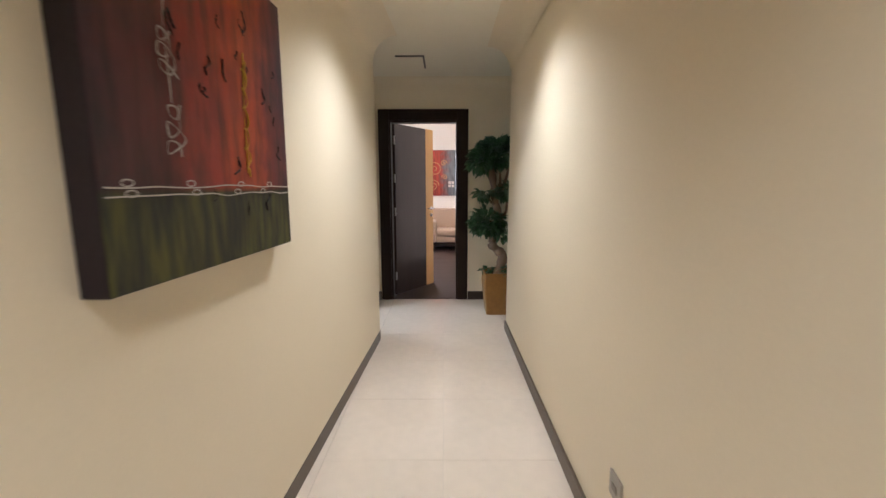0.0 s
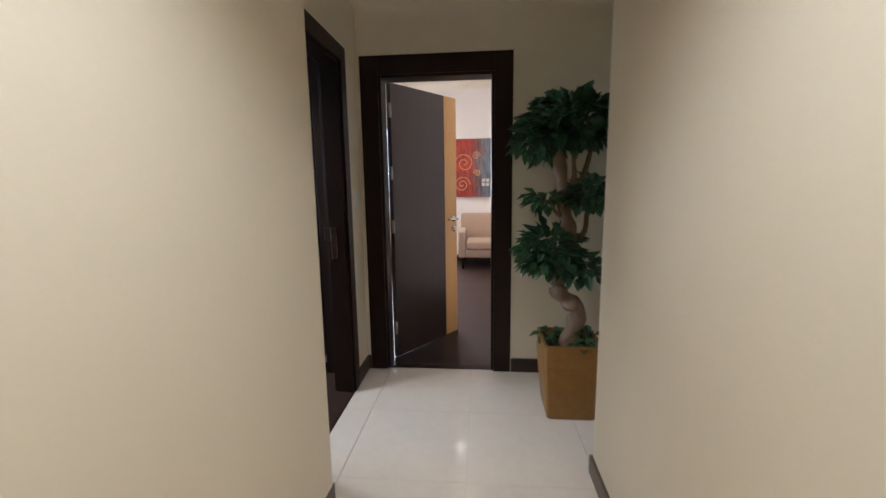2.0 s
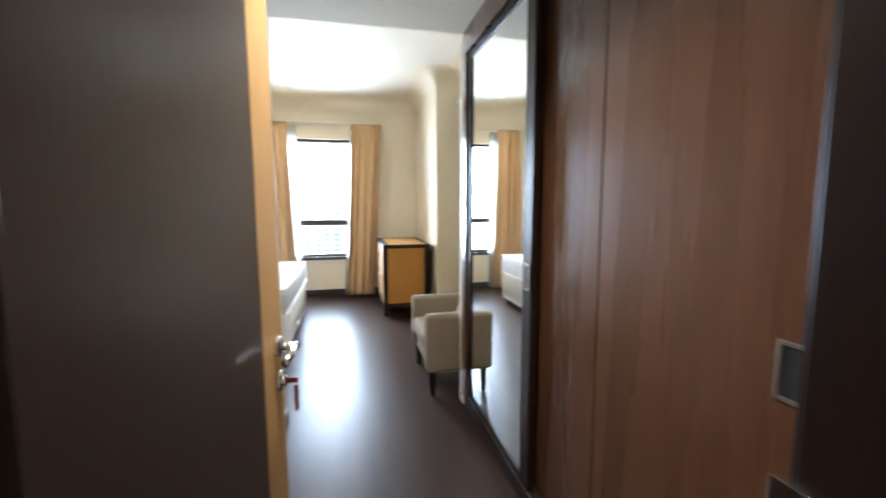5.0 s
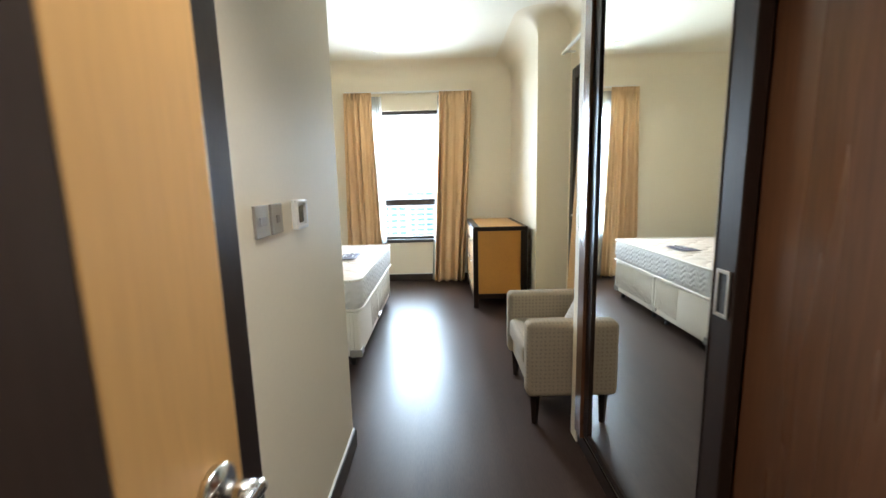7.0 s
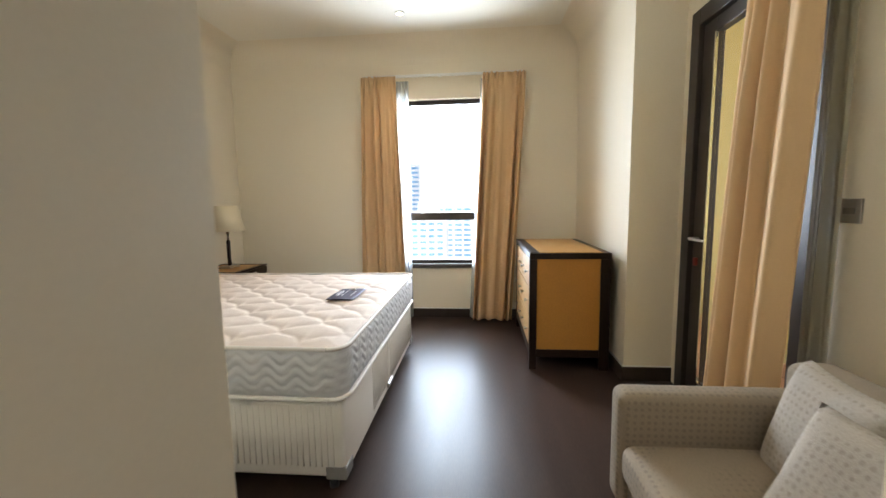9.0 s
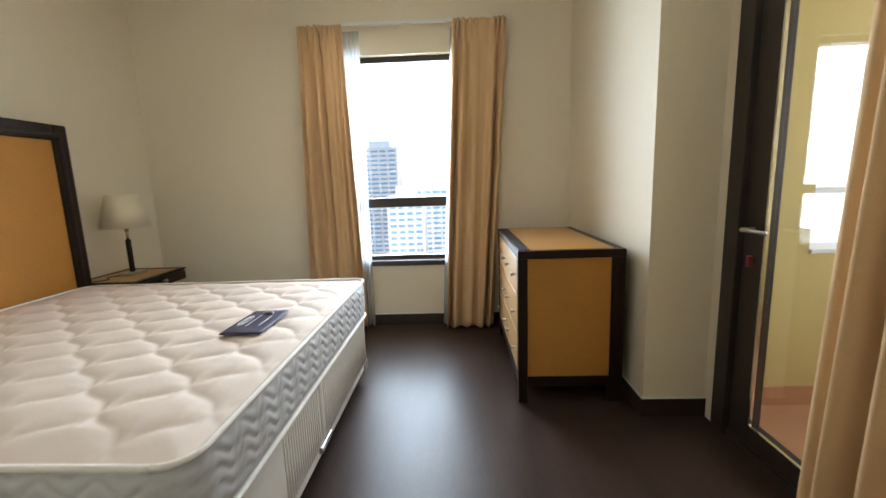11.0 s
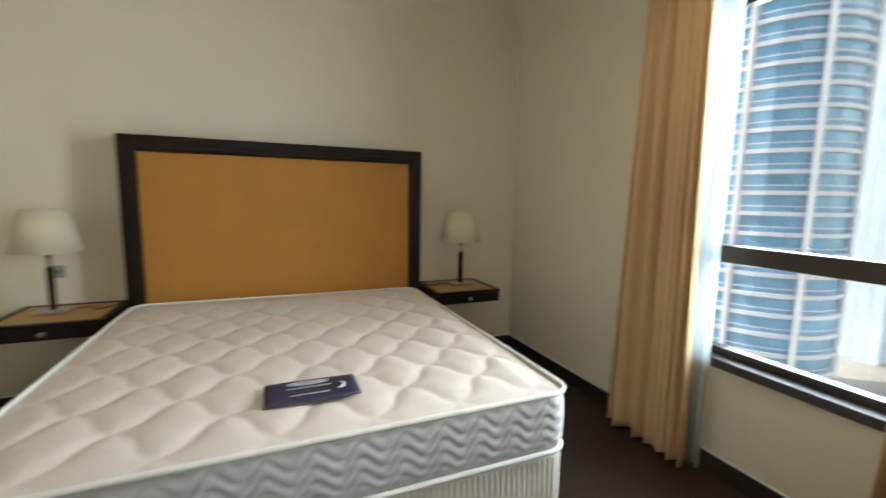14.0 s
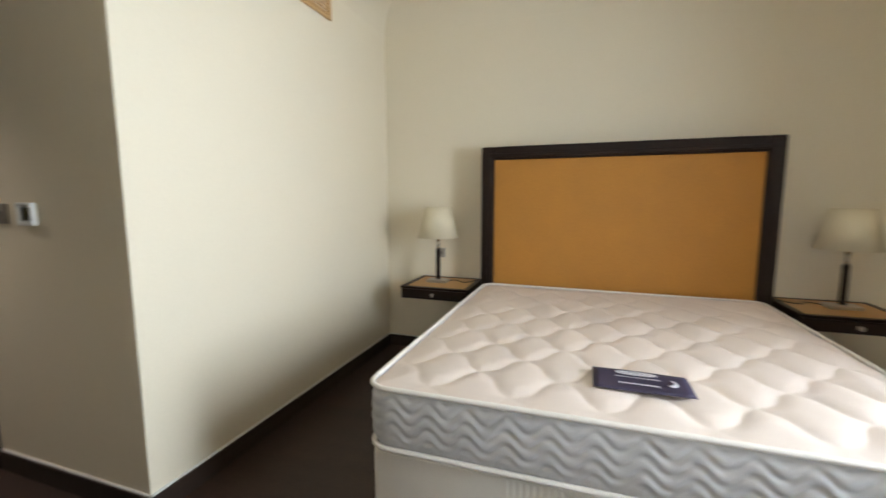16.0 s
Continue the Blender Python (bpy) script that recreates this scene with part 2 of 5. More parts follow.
def painting_mat(name, axis, lo, hi, zlo, zhi, stops, bottom=None):
    """Bands of colour along one axis, torn by noise, with streaks and an optional lower field."""
    m, n, l, b = nodes_of(name)
    tc, sp = n.new("ShaderNodeTexCoord"), n.new("ShaderNodeSeparateXYZ")
    l.new(tc.outputs["Object"], sp.inputs[0])
    no, st = n.new("ShaderNodeTexNoise"), n.new("ShaderNodeTexNoise")
    mp = n.new("ShaderNodeMapping")
    mp.inputs["Scale"].default_value = (14, 14, 2.2)
    l.new(tc.outputs["Object"], mp.inputs[0])
    l.new(mp.outputs[0], st.inputs[0])
    no.inputs["Scale"].default_value, st.inputs["Scale"].default_value = 9, 2.2
    no.inputs["Detail"].default_value = st.inputs["Detail"].default_value = 8
    l.new(tc.outputs["Object"], no.inputs[0])
    mr = n.new("ShaderNodeMapRange")
    mr.inputs[1].default_value, mr.inputs[2].default_value = lo, hi
    l.new(sp.outputs[axis], mr.inputs[0])
    ad = n.new("ShaderNodeMath")
    ad.operation = "MULTIPLY_ADD"
    ad.inputs[1].default_value = 0.35
    l.new(no.outputs[0], ad.inputs[0])
    l.new(mr.outputs[0], ad.inputs[2])
    sb = n.new("ShaderNodeMath")
    sb.operation = "SUBTRACT"
    sb.inputs[1].default_value = 0.17
    l.new(ad.outputs[0], sb.inputs[0])
    cr = n.new("ShaderNodeValToRGB")
    el = cr.color_ramp.elements
    for i, (p, c) in enumerate(stops):
        e = el[i] if i < 2 else el.new(p)
        e.position, e.color = p, (*c, 1)
    l.new(sb.outputs[0], cr.inputs[0])
    out = cr.outputs[0]
    if bottom:
        zs, edge, color = bottom
        gr = n.new("ShaderNodeValToRGB")
        ge = gr.color_ramp.elements
        ge[0].position, ge[0].color = 0.35, (0.012, 0.012, 0.010, 1)
        ge[1].position, ge[1].color = 0.75, (*color, 1)
        l.new(st.outputs[0], gr.inputs[0])
        cmp_ = n.new("ShaderNodeMapRange")
        cmp_.inputs[1].default_value, cmp_.inputs[2].default_value = zs - edge, zs + edge
        l.new(sp.outputs[2], cmp_.inputs[0])
        mx = n.new("ShaderNodeMix")
        mx.data_type = "RGBA"
        l.new(cmp_.outputs[0], mx.inputs[0])
        l.new(gr.outputs[0], mx.inputs[6])
        l.new(out, mx.inputs[7])
        out = mx.outputs[2]
    mul = n.new("ShaderNodeMix")
    mul.data_type, mul.blend_type = "RGBA", "MULTIPLY"
    mul.inputs[0].default_value = 0.85
    dk = n.new("ShaderNodeMapRange")
    dk.inputs[1].default_value, dk.inputs[2].default_value, dk.inputs[3].default_value, dk.inputs[4].default_value = 0.3, 0.6, 0.35, 1.1
    l.new(st.outputs[0], dk.inputs[0])
    l.new(out, mul.inputs[6])
    l.new(dk.outputs[0], mul.inputs[7])
    l.new(mul.outputs[2], b.inputs["Base Color"])
    b.inputs["Roughness"].default_value = 0.5
    bp = n.new("ShaderNodeBump")
    bp.inputs["Strength"].default_value, bp.inputs["Distance"].default_value = 0.6, 0.006
    l.new(no.outputs[0], bp.inputs["Height"])
    l.new(bp.outputs[0], b.inputs["Normal"])
    return m


PAINTING = painting_mat("abstract_red_painting", 1, 1.33, 2.17, 1.1, 1.9,
                        [(0.0, (0.035, 0.010, 0.018)), (1.0, (0.06, 0.012, 0.022)), (0.25, (0.11, 0.014, 0.016)), (0.45, (0.30, 0.026, 0.014)),
                         (0.68, (0.46, 0.066, 0.014)), (0.85, (0.16, 0.018, 0.018))], (1.35, 0.008, (0.085, 0.085, 0.010)))
PAINTING2 = painting_mat("red_and_grey_painting", 0, -0.95, 0.21, 1.1, 2.1,
                         [(0.0, (0.30, 0.03, 0.015)), (1.0, (0.13, 0.16, 0.18)), (0.62, (0.34, 0.035, 0.018)), (0.68, (0.22, 0.08, 0.07)), (0.80, (0.14, 0.15, 0.17))])
PAINTEDGE = mat("dark_canvas_edge", (0.02, 0.012, 0.014), 0.7, grain=60, vary=0.3, bump=0.3)
WHITELINE = mat("white_paint_line", (0.55, 0.50, 0.46), 0.6)
YELLOWLINE = mat("yellow_paint_line", (0.62, 0.36, 0.03), 0.6)


# ---- building helpers ----
def box(bm, x0, x1, y0, y1, z0, z1, bevel=0.0, seg=2):
    m = Matrix.Translation(((x0 + x1) / 2, (y0 + y1) / 2, (z0 + z1) / 2)) @ Matrix.Diagonal((abs(x1 - x0), abs(y1 - y0), abs(z1 - z0), 1))
    made = bmesh.ops.create_cube(bm, size=1, matrix=m)["verts"]
    if bevel:
        edges = list({e for v in made for e in v.link_edges})
        bmesh.ops.bevel(bm, geom=edges, offset=bevel, segments=seg, affect="EDGES", profile=0.5)
    return bm


def boxes(*rows, bevel=0.0):
    bm = bmesh.new()
    for r in rows:
        box(bm, *r, bevel=bevel)
    return bm


def cyl(bm, p, q, r0, r1=None, seg=20):
    p, q = Vector(p), Vector(q)
    r1 = r0 if r1 is None else r1
    m = Matrix.Translation((p + q) / 2) @ (q - p).to_track_quat("Z", "Y").to_matrix().to_4x4()
    bmesh.ops.create_cone(bm, cap_ends=True, segments=seg, radius1=r0, radius2=r1, depth=(q - p).length, matrix=m)
    return bm


def tube(bm, pts, radii, seg=12):
    rings = []
    for i, p in enumerate(pts):
        d = (pts[min(i + 1, len(pts) - 1)] - pts[max(i - 1, 0)]).normalized()
        q = d.to_track_quat("Z", "Y")
        rings.append([bm.verts.new(p + q @ Vector((radii[i] * math.cos(a), radii[i] * math.sin(a), 0))) for a in [2 * math.pi * k / seg for k in range(seg)]])
    for a, b in zip(rings, rings[1:]):
        for k in range(seg):
            bm.faces.new((a[k], a[(k + 1) % seg], b[(k + 1) % seg], b[k]))
    bm.faces.new(rings[0][::-1])
    bm.faces.new(rings[-1])
    return bm


def smooth_line(ctrl, n=8):
    """Points on a soft curve through a few control points."""
    c = [Vector(p) for p in ctrl]
    c = [c[0] * 2 - c[1]] + c + [c[-1] * 2 - c[-2]]
    out = []
    for i in range(1, len(c) - 2):
        for k in range(n):
            t = k / n
            out.append(0.5 * (2 * c[i] + (c[i + 1] - c[i - 1]) * t + (2 * c[i - 1] - 5 * c[i] + 4 * c[i + 1] - c[i + 2]) * t * t
                              + (3 * c[i] - c[i - 1] - 3 * c[i + 1] + c[i + 2]) * t ** 3))
    return out + [c[-2]]


def mesh_of(name, bm, material, smooth=False):
    me = bpy.data.meshes.new(name)
    bmesh.ops.recalc_face_normals(bm, faces=bm.faces)
    if smooth:
        for f in bm.faces:
            f.smooth = True
    bm.to_mesh(me)
    bm.free()
    me.materials.append(material)
    return me


def part(name, bm, material, parent, label="", smooth=False):
    ob = new(name, mesh_of(name, bm, material, smooth))
    ob.parent = parent
    if parent.type == "EMPTY":
        ob.matrix_parent_inverse = Matrix.Translation(-parent.location)
    return tagged(ob, label)


def thing(name, loc, label, category, group=""):
    ob = new(name)
    ob.location = loc
    ob.empty_display_size = 0.1
    return tagged(ob, label, category, group)


def single(name, bm, material, label, category, kind="", smooth=False, group=""):
    return tagged(new(name, mesh_of(name, bm, material, smooth)), label, category, group, kind)


def structure(name, bm, material, label, category="", smooth=False):
    return single(name, bm, material, label, category or name.split("_")[0], "structure", smooth)


def trim_path(bm, rows, z0, z1):
    for x0, x1, y0, y1 in rows:
        box(bm, x0, x1, y0, y1, z0, z1)
    return bm


def lean(bm):
    """The corridor's left wall runs slightly off square: it opens up towards the corridor's start."""
    for v in bm.verts:
        v.co.x -= 0.045 * (4.09 - v.co.y)
    return bm


# ---- structure: corridor ----
CH = 2.55
structure("wall_corridor_left", lean(boxes((-0.90, -0.72, -1.75, 4.09, 0, 2.7))), WALL, "cream painted corridor wall with an abstract canvas", "wall")
structure("wall_corridor_right", boxes((0.442, 0.58, -1.75, 4.36, 0, 2.7), (0.58, 0.95, 4.21, 4.36, 0, 2.7)), WALL, "cream painted plain corridor wall", "wall")
structure("wall_corridor_back", boxes((-1.1, 0.43, -1.75, -1.6, 0, 2.7)), WALL, "cream painted plain end wall", "wall")
structure("wall_bedroom_door", boxes((-1.04, -0.93, 4.09, 4.255, 0, 3.1), (-1.04, -0.93, 5.075, 6.1, 0, 3.1), (-1.04, -0.93, 4.255, 5.075, 2.11, 3.1)),
          WALL, "cream wall with a dark-framed bedroom doorway", "wall")
structure("wall_corridor_end", boxes((-0.93, -0.79, 5.43, 5.58, 0, 3.15), (0.02, 0.95, 5.43, 5.58, 0, 3.15), (-0.79, 0.02, 5.43, 5.58, 2.11, 3.15)),
          WALL, "cream end wall with a dark-framed open doorway", "wall")
structure("wall_recess_side", boxes((0.80, 0.95, 4.36, 5.43, 0, 2.7)), WALL, "cream side wall of the recess behind the potted tree", "wall")


def cove_corner(bm, c, a0, r, z, seg=8):
    """The same profile turned a quarter round an outer corner."""
    rows = []
    for k in range(7):
        a = radians(a0 + 90 * k / 6)
        out = Vector((math.cos(a), math.sin(a), 0))
        rows.append([bm.verts.new(Vector((*c, z - r + r * math.sin(b))) + out * (r - r * math.cos(b))) for b in [math.pi / 2 * j / seg for j in range(seg + 1)]])
    for p, q in zip(rows, rows[1:]):
        for j in range(seg):
            bm.faces.new((p[j], p[j + 1], q[j + 1], q[j])) if j else bm.faces.new((p[0], p[1], q[1]))
    return bm


def cove(bm, p, q, inward, r, z, seg=8):
    """A concave strip between a wall and a ceiling, from p to q, curving inward."""
    p, q, inward = Vector((*p, 0)), Vector((*q, 0)), Vector((*inward, 0))
    rows = []
    for base in (p, q):
        pts = [base + inward * (r - r * math.cos(a)) + Vector((0, 0, z - r + r * math.sin(a))) for a in [math.pi / 2 * k / seg for k in range(seg + 1)]]
        rows.append([bm.verts.new(v) for v in pts])
    a, b = rows
    for k in range(seg):
        bm.faces.new((a[k], a[k + 1], b[k + 1], b[k]))
    return bm


structure("ceiling_corridor", boxes((-1.08, 0.95, -1.75, 5.43, CH, CH + 0.1)), CEIL, "cream plaster corridor ceiling", "ceiling")
bm = bmesh.new()
cove(bm, (-0.72, -1.6), (-0.72, 4.09), (1, 0), 0.20, CH)
lean(bm)
cove(bm, (0.43, -1.6), (0.43, 4.36), (-1, 0), 0.20, CH)
cove(bm, (-0.93, 5.43), (0.80, 5.43), (0, -1), 0.10, CH)
structure("trim_corridor_cove", bm, WALL, "curved plaster cove along the corridor ceiling", "trim", True)
hatch = thing("ceiling_hatch", (-0.45, 4.78, CH), "white ceiling access panel hanging slightly open over the door recess", "ceiling hatch")
# flat black strips stand in for the shade in the panel's open gap
part("hatch_gap_shade", boxes((-0.60, -0.33, 4.59, 4.605, CH - 0.012, CH), (-0.345, -0.33, 4.605, 4.98, CH - 0.012, CH)), BLACK, hatch, "black strips as the gap's shade along the panel edge")
part("panel", boxes((-0.60, -0.35, 4.61, 4.98, CH - 0.006, CH - 0.001)), CEIL, hatch)

# floors
structure("floor_corridor", boxes((-1.1, 0.58, -1.75, 4.09, -0.12, -0.006), (-0.93, 0.95, 4.09, 5.5, -0.12, -0.006)), GROUT, "grout bed under cream polished floor tiles", "floor")
structure("floor_bedroom", boxes((-7.3, -0.93, 1.83, 6.0, -0.12, 0.0)), FLOORWOOD, "dark brown smooth wood floor", "floor")
structure("floor_second_room", boxes((-3.2, 1.0, 5.5, 9.9, -0.12, 0.0)), FLOORWOOD, "dark brown wood floor of the second room", "floor")

# ---- structure: bedroom ----
BH = 3.0
structure("wall_passage_left", boxes((-3.415, -2.25, 4.0, 4.118, 0, 3.1), (-1.45, -1.04, 4.0, 4.118, 0, 3.1), (-2.25, -1.45, 4.0, 4.118, 2.11, 3.1)),
          WALL, "cream entry wall carrying switches and a thermostat", "wall")
structure("wall_bedroom_side", boxes((-3.415, -3.28, 1.70, 4.0, 0, 3.1)), WALL, "cream bedroom side wall beside the bed", "wall")
structure("wall_bed_head", boxes((-7.5, -3.415, 1.70, 1.83, 0, 3.1)), WALL, "cream wall behind the amber headboard", "wall")
WY0, WY1, WZ0, WZ1 = 3.64, 4.68, 0.60, 2.40
structure("wall_window", boxes((-7.5, -7.3, 1.83, WY0, 0, 3.1), (-7.5, -7.3, WY1, 5.61, 0, 3.1), (-7.5, -7.3, WY0, WY1, 0, WZ0), (-7.5, -7.3, WY0, WY1, WZ1, 3.1)),
          WALL, "cream outer wall with a curtained window", "wall")
structure("wall_pilaster", boxes((-7.5, -5.717, 5.61, 6.1, 0, 3.1)), WALL, "cream projecting wall behind the chest of drawers", "wall")
structure("wall_balcony", boxes((-5.717, -5.64, 5.94, 6.1, 0, 3.1), (-4.45, -3.42, 5.94, 6.1, 0, 3.1), (-5.64, -4.45, 5.94, 6.1, 2.46, 3.1)),
          WALL, "cream wall with a dark-framed balcony door", "wall")
structure("wall_wardrobe_end", boxes((-3.50, -3.415, 5.31, 5.94, 0, 3.1)), WALL, "cream wall end closing the wardrobe recess", "wall")
structure("wall_wardrobe_back", boxes((-3.415, -1.04, 5.97, 6.1, 0, 3.1)), WALL, "plain wall behind the wardrobe", "wall")
structure("ceiling_passage", boxes((-3.42, -1.04, 4.0, 5.97, 2.52, 3.1)), CEIL, "lowered plaster ceiling over the bedroom entry", "ceiling")
structure("ceiling_bedroom", boxes((-7.5, -3.28, 1.70, 6.1, BH, BH + 0.13)), CEIL, "cream plaster bedroom ceiling", "ceiling")
bm = bmesh.new()
cove(bm, (-7.3, 1.83), (-7.3, 5.61), (1, 0), 0.24, BH)
cove(bm, (-7.3, 1.83), (-3.415, 1.83), (0, 1), 0.24, BH)
cove(bm, (-3.415, 1.83), (-3.415, 4.1), (-1, 0), 0.24, BH)
cove(bm, (-7.3, 5.61), (-5.717, 5.61), (0, -1), 0.24, BH)
cove(bm, (-5.717, 5.61), (-5.717, 5.94), (1, 0), 0.24, BH)
cove_corner(bm, (-5.717, 5.61), 270, 0.24, BH)
cove(bm, (-5.717, 5.94), (-3.5, 5.94), (0, -1), 0.24, BH)
structure("trim_bedroom_cove", bm, WALL, "curved plaster cove round the bedroom ceiling", "trim", True)

# ---- structure: second room ----
structure("wall_second_room_far", boxes((-3.2, -2.35, 9.86, 10.05, 0, 3.2), (-1.15, 1.0, 9.86, 10.05, 0, 3.2), (-2.35, -1.15, 9.86, 10.05, 0, 0.66), (-2.35, -1.15, 9.86, 10.05, 2.4, 3.2),
                                        (0.36, 0.80, 9.80, 9.86, 0, 3.2)), WALL2, "off-white far wall with a window and a painting", "wall")
structure("wall_second_room_right", boxes((0.80, 1.0, 5.58, 9.86, 0, 3.2)), WALL2, "off-white plain side wall", "wall")
structure("wall_second_room_left", boxes((-3.2, -3.05, 6.1, 9.86, 0, 3.2), (-3.05, -0.93, 6.1, 6.2, 0, 3.2)), WALL2, "off-white plain side wall", "wall")
structure("ceiling_second_room", boxes((-3.2, 1.0, 5.58, 10.05, 3.05, 3.2)), CEIL, "white plaster ceiling of the second room", "ceiling")
bm = bmesh.new()
cove(bm, (-3.05, 9.86), (0.8, 9.86), (0, -1), 0.12, 3.05)
cove(bm, (0.8, 5.58), (0.8, 9.86), (-1, 0), 0.12, 3.05)
structure("trim_second_room_cove", bm, CEIL, "curved plaster cove of the second room", "trim", True)

# baseboards
bm = lean(trim_path(bmesh.new(), [(-0.73, -0.716, -1.6, 4.09)], 0, 0.085))
trim_path(bm, [(0.428, 0.442, -1.6, 4.36), (-0.93, -0.716, 4.09, 4.103), (0.428, 0.786, 4.36, 4.373)], 0, 0.085)
structure("baseboard_corridor", bm, CORRBASE, "grey-brown low corridor baseboard", "baseboard")
bm = trim_path(bmesh.new(), [(-0.93, -0.915, 5.16, 5.43), (-0.915, -0.905, 5.415, 5.43), (0.135, 0.80, 5.415, 5.43), (0.786, 0.80, 4.373, 5.415)], 0, 0.10)
structure("baseboard_recess", bm, BASE, "dark brown baseboard beside the doorways", "baseboard")
bm = trim_path(bmesh.new(), [(-3.43, -2.365, 4.118, 4.132), (-3.43, -3.415, 1.845, 4.132), (-7.285, -3.43, 1.83, 1.845), (-7.3, -7.285, 1.83, 5.61),
                             (-7.285, -5.702, 5.595, 5.61), (-5.717, -5.702, 5.61, 5.94), (-4.36, -3.5, 5.925, 5.94), (-3.515, -3.5, 5.31, 5.925)], 0, 0.10)
structure("baseboard_bedroom", bm, BASE, "dark brown bedroom baseboard", "baseboard")
bm = trim_path(bmesh.new(), [(-3.424, -2.365, 4.118, 4.126), (-3.424, -3.415, 1.84, 4.126), (-7.29, -3.424, 1.83, 1.84), (-7.3, -7.29, 1.84, 5.60),
                             (-7.29, -5.708, 5.60, 5.61), (-5.717, -5.708, 5.61, 5.94)], 0.10, 0.107)
structure("trim_baseboard_caulk", bm, WHITEPL, "thin white caulk line along the bedroom baseboard", "trim")
bm = trim_path(bmesh.new(), [(-3.05, 0.36, 9.845, 9.86), (0.36, 0.785, 9.785, 9.80), (0.785, 0.80, 5.58, 9.80)], 0, 0.12)
structure("baseboard_second_room", bm, BASE, "dark brown baseboard of the second room", "baseboard")


# ---- doors ----
def casing(name, axis, wall0, wall1, a0, a1, top, width, label):
    """A dark door casing on both faces of a wall, with its lining. axis: 'x' for a wall that runs along x."""
    rows = []
    for f0, f1 in ((wall0 - 0.018, wall0), (wall1, wall1 + 0.018)):
        for b0, b1, z0, z1 in ((a0 - width, a0 + 0.012, 0, top + width), (a1 - 0.012, a1 + width, 0, top + width), (a0 + 0.012, a1 - 0.012, top - 0.012, top + width)):
            rows.append((b0, b1, f0, f1, z0, z1))
    for b0, b1, z0, z1 in ((a0, a0 + 0.03, 0, top), (a1 - 0.03, a1, 0, top), (a0 + 0.03, a1 - 0.03, top - 0.03, top)):
        rows.append((b0, b1, wall0, wall1, z0, z1))
    if axis == "y":
        rows = [(c, d, a, b, e, f) for a, b, c, d, e, f in rows]
    frame_ob = structure(name, boxes(*rows, bevel=0.003), DARKWOOD, label, "door")
    return frame_ob


def lever(parent, x, y, z, side, key=False):
    """A lever handle over a lock rose on a leaf's face; local y is the face's outward way."""
    bm = bmesh.new()
    cyl(bm, (x, y, z), (x, y + side * 0.012, z), 0.026)
    cyl(bm, (x, y + side * 0.012, z), (x, y + side * 0.055, z), 0.010)
    cyl(bm, (x + 0.008, y + side * 0.05, z), (x - 0.12, y + side * 0.05, z), 0.009)
    h = part("handle", bm, CHROME, parent, "brushed chrome lever handle", True)
    bm = bmesh.new()
    cyl(bm, (x, y, z - 0.09), (x, y + side * 0.012, z - 0.09), 0.026)
    cyl(bm, (x, y + side * 0.012, z - 0.09), (x, y + side * 0.022, z - 0.09), 0.014)
    part("lock_rose", bm, CHROME, parent, "chrome lock rose", True)
    if key:
        bm = boxes((x - 0.002, x + 0.002, y + side * 0.012, y + side * 0.05, z - 0.097, z - 0.083), (x - 0.012, x + 0.012, y + side * 0.042, y + side * 0.048, z - 0.17, z - 0.10))
        part("key", bm, mat("red_key_tag", (0.25, 0.04, 0.03), 0.5), parent, "key with a red tag in the lock")


def door_leaf(name, hinge, angle, label, front, key=False, length=0.785):
    """A flush leaf: dark panel with a maple strip on the lock side, hinges and levers."""
    d = thing(name, (0, 0, 0), label, "door")
    part("panel", boxes((0, length - 0.165, -0.02, 0.02, 0.008, 2.095), bevel=0.002), LEAF_DARK, d)
    part("lock_strip", boxes((length - 0.165, length, -0.0205, 0.0205, 0.008, 2.095), bevel=0.002), MAPLE, d, "pale maple strip along the lock edge")
    lever(d, length - 0.055, front * 0.02, 1.06, front, key)
    lever(d, length - 0.055, -front * 0.02, 1.06, -front)
    for z in (0.25, 1.05, 1.45, 1.9):
        bm = bmesh.new()
        cyl(bm, (-0.008, front * 0.022, z - 0.05), (-0.008, front * 0.022, z + 0.05), 0.009)
        part("hinge", bm, METAL, d, "steel butt hinge", True)
    d.matrix_world = pose(*hinge, 0, 0, angle)
    d["kind"] = "structure"
    return d


casing("door_frame_1", "x", 5.43, 5.58, -0.79, 0.02, 2.11, 0.11, "dark wood casing of the corridor end doorway")
casing("door_frame_2", "y", -1.04, -0.93, 4.255, 5.075, 2.11, 0.08, "dark wood casing of the bedroom doorway")
casing("door_frame_3", "x", 4.0, 4.118, -2.25, -1.45, 2.11, 0.11, "dark wood casing of a closed door in the entry wall")
door_leaf("door_1", (-0.755, 5.625, 0), 56, "open dark flush door with a maple lock strip", -1)
door_leaf("door_2", (-1.065, 4.278, 0), 180 - 5, "open dark bedroom door with maple lock strip and key", -1, True)
d3 = thing("door_3", (0, 0, 0), "closed dark flush door in the entry wall", "door")
d3["kind"] = "structure"
part("panel", boxes((-2.218, -1.482, 4.04, 4.08, 0.008, 2.078), bevel=0.002), LEAF_DARK, d3)
# strike plate on the bedroom jamb
sp_ = thing("strike_plate", (-1.0, 5.043, 1.0), "chrome strike plate on the dark bedroom door jamb", "strike plate")
part("plate", boxes((-1.02, -0.985, 5.041, 5.0445, 0.90, 1.10), bevel=0.001), CHROME, sp_)
part("lip", boxes((-1.062, -1.02, 5.037, 5.0425, 1.02, 1.10), bevel=0.001), CHROME, sp_)


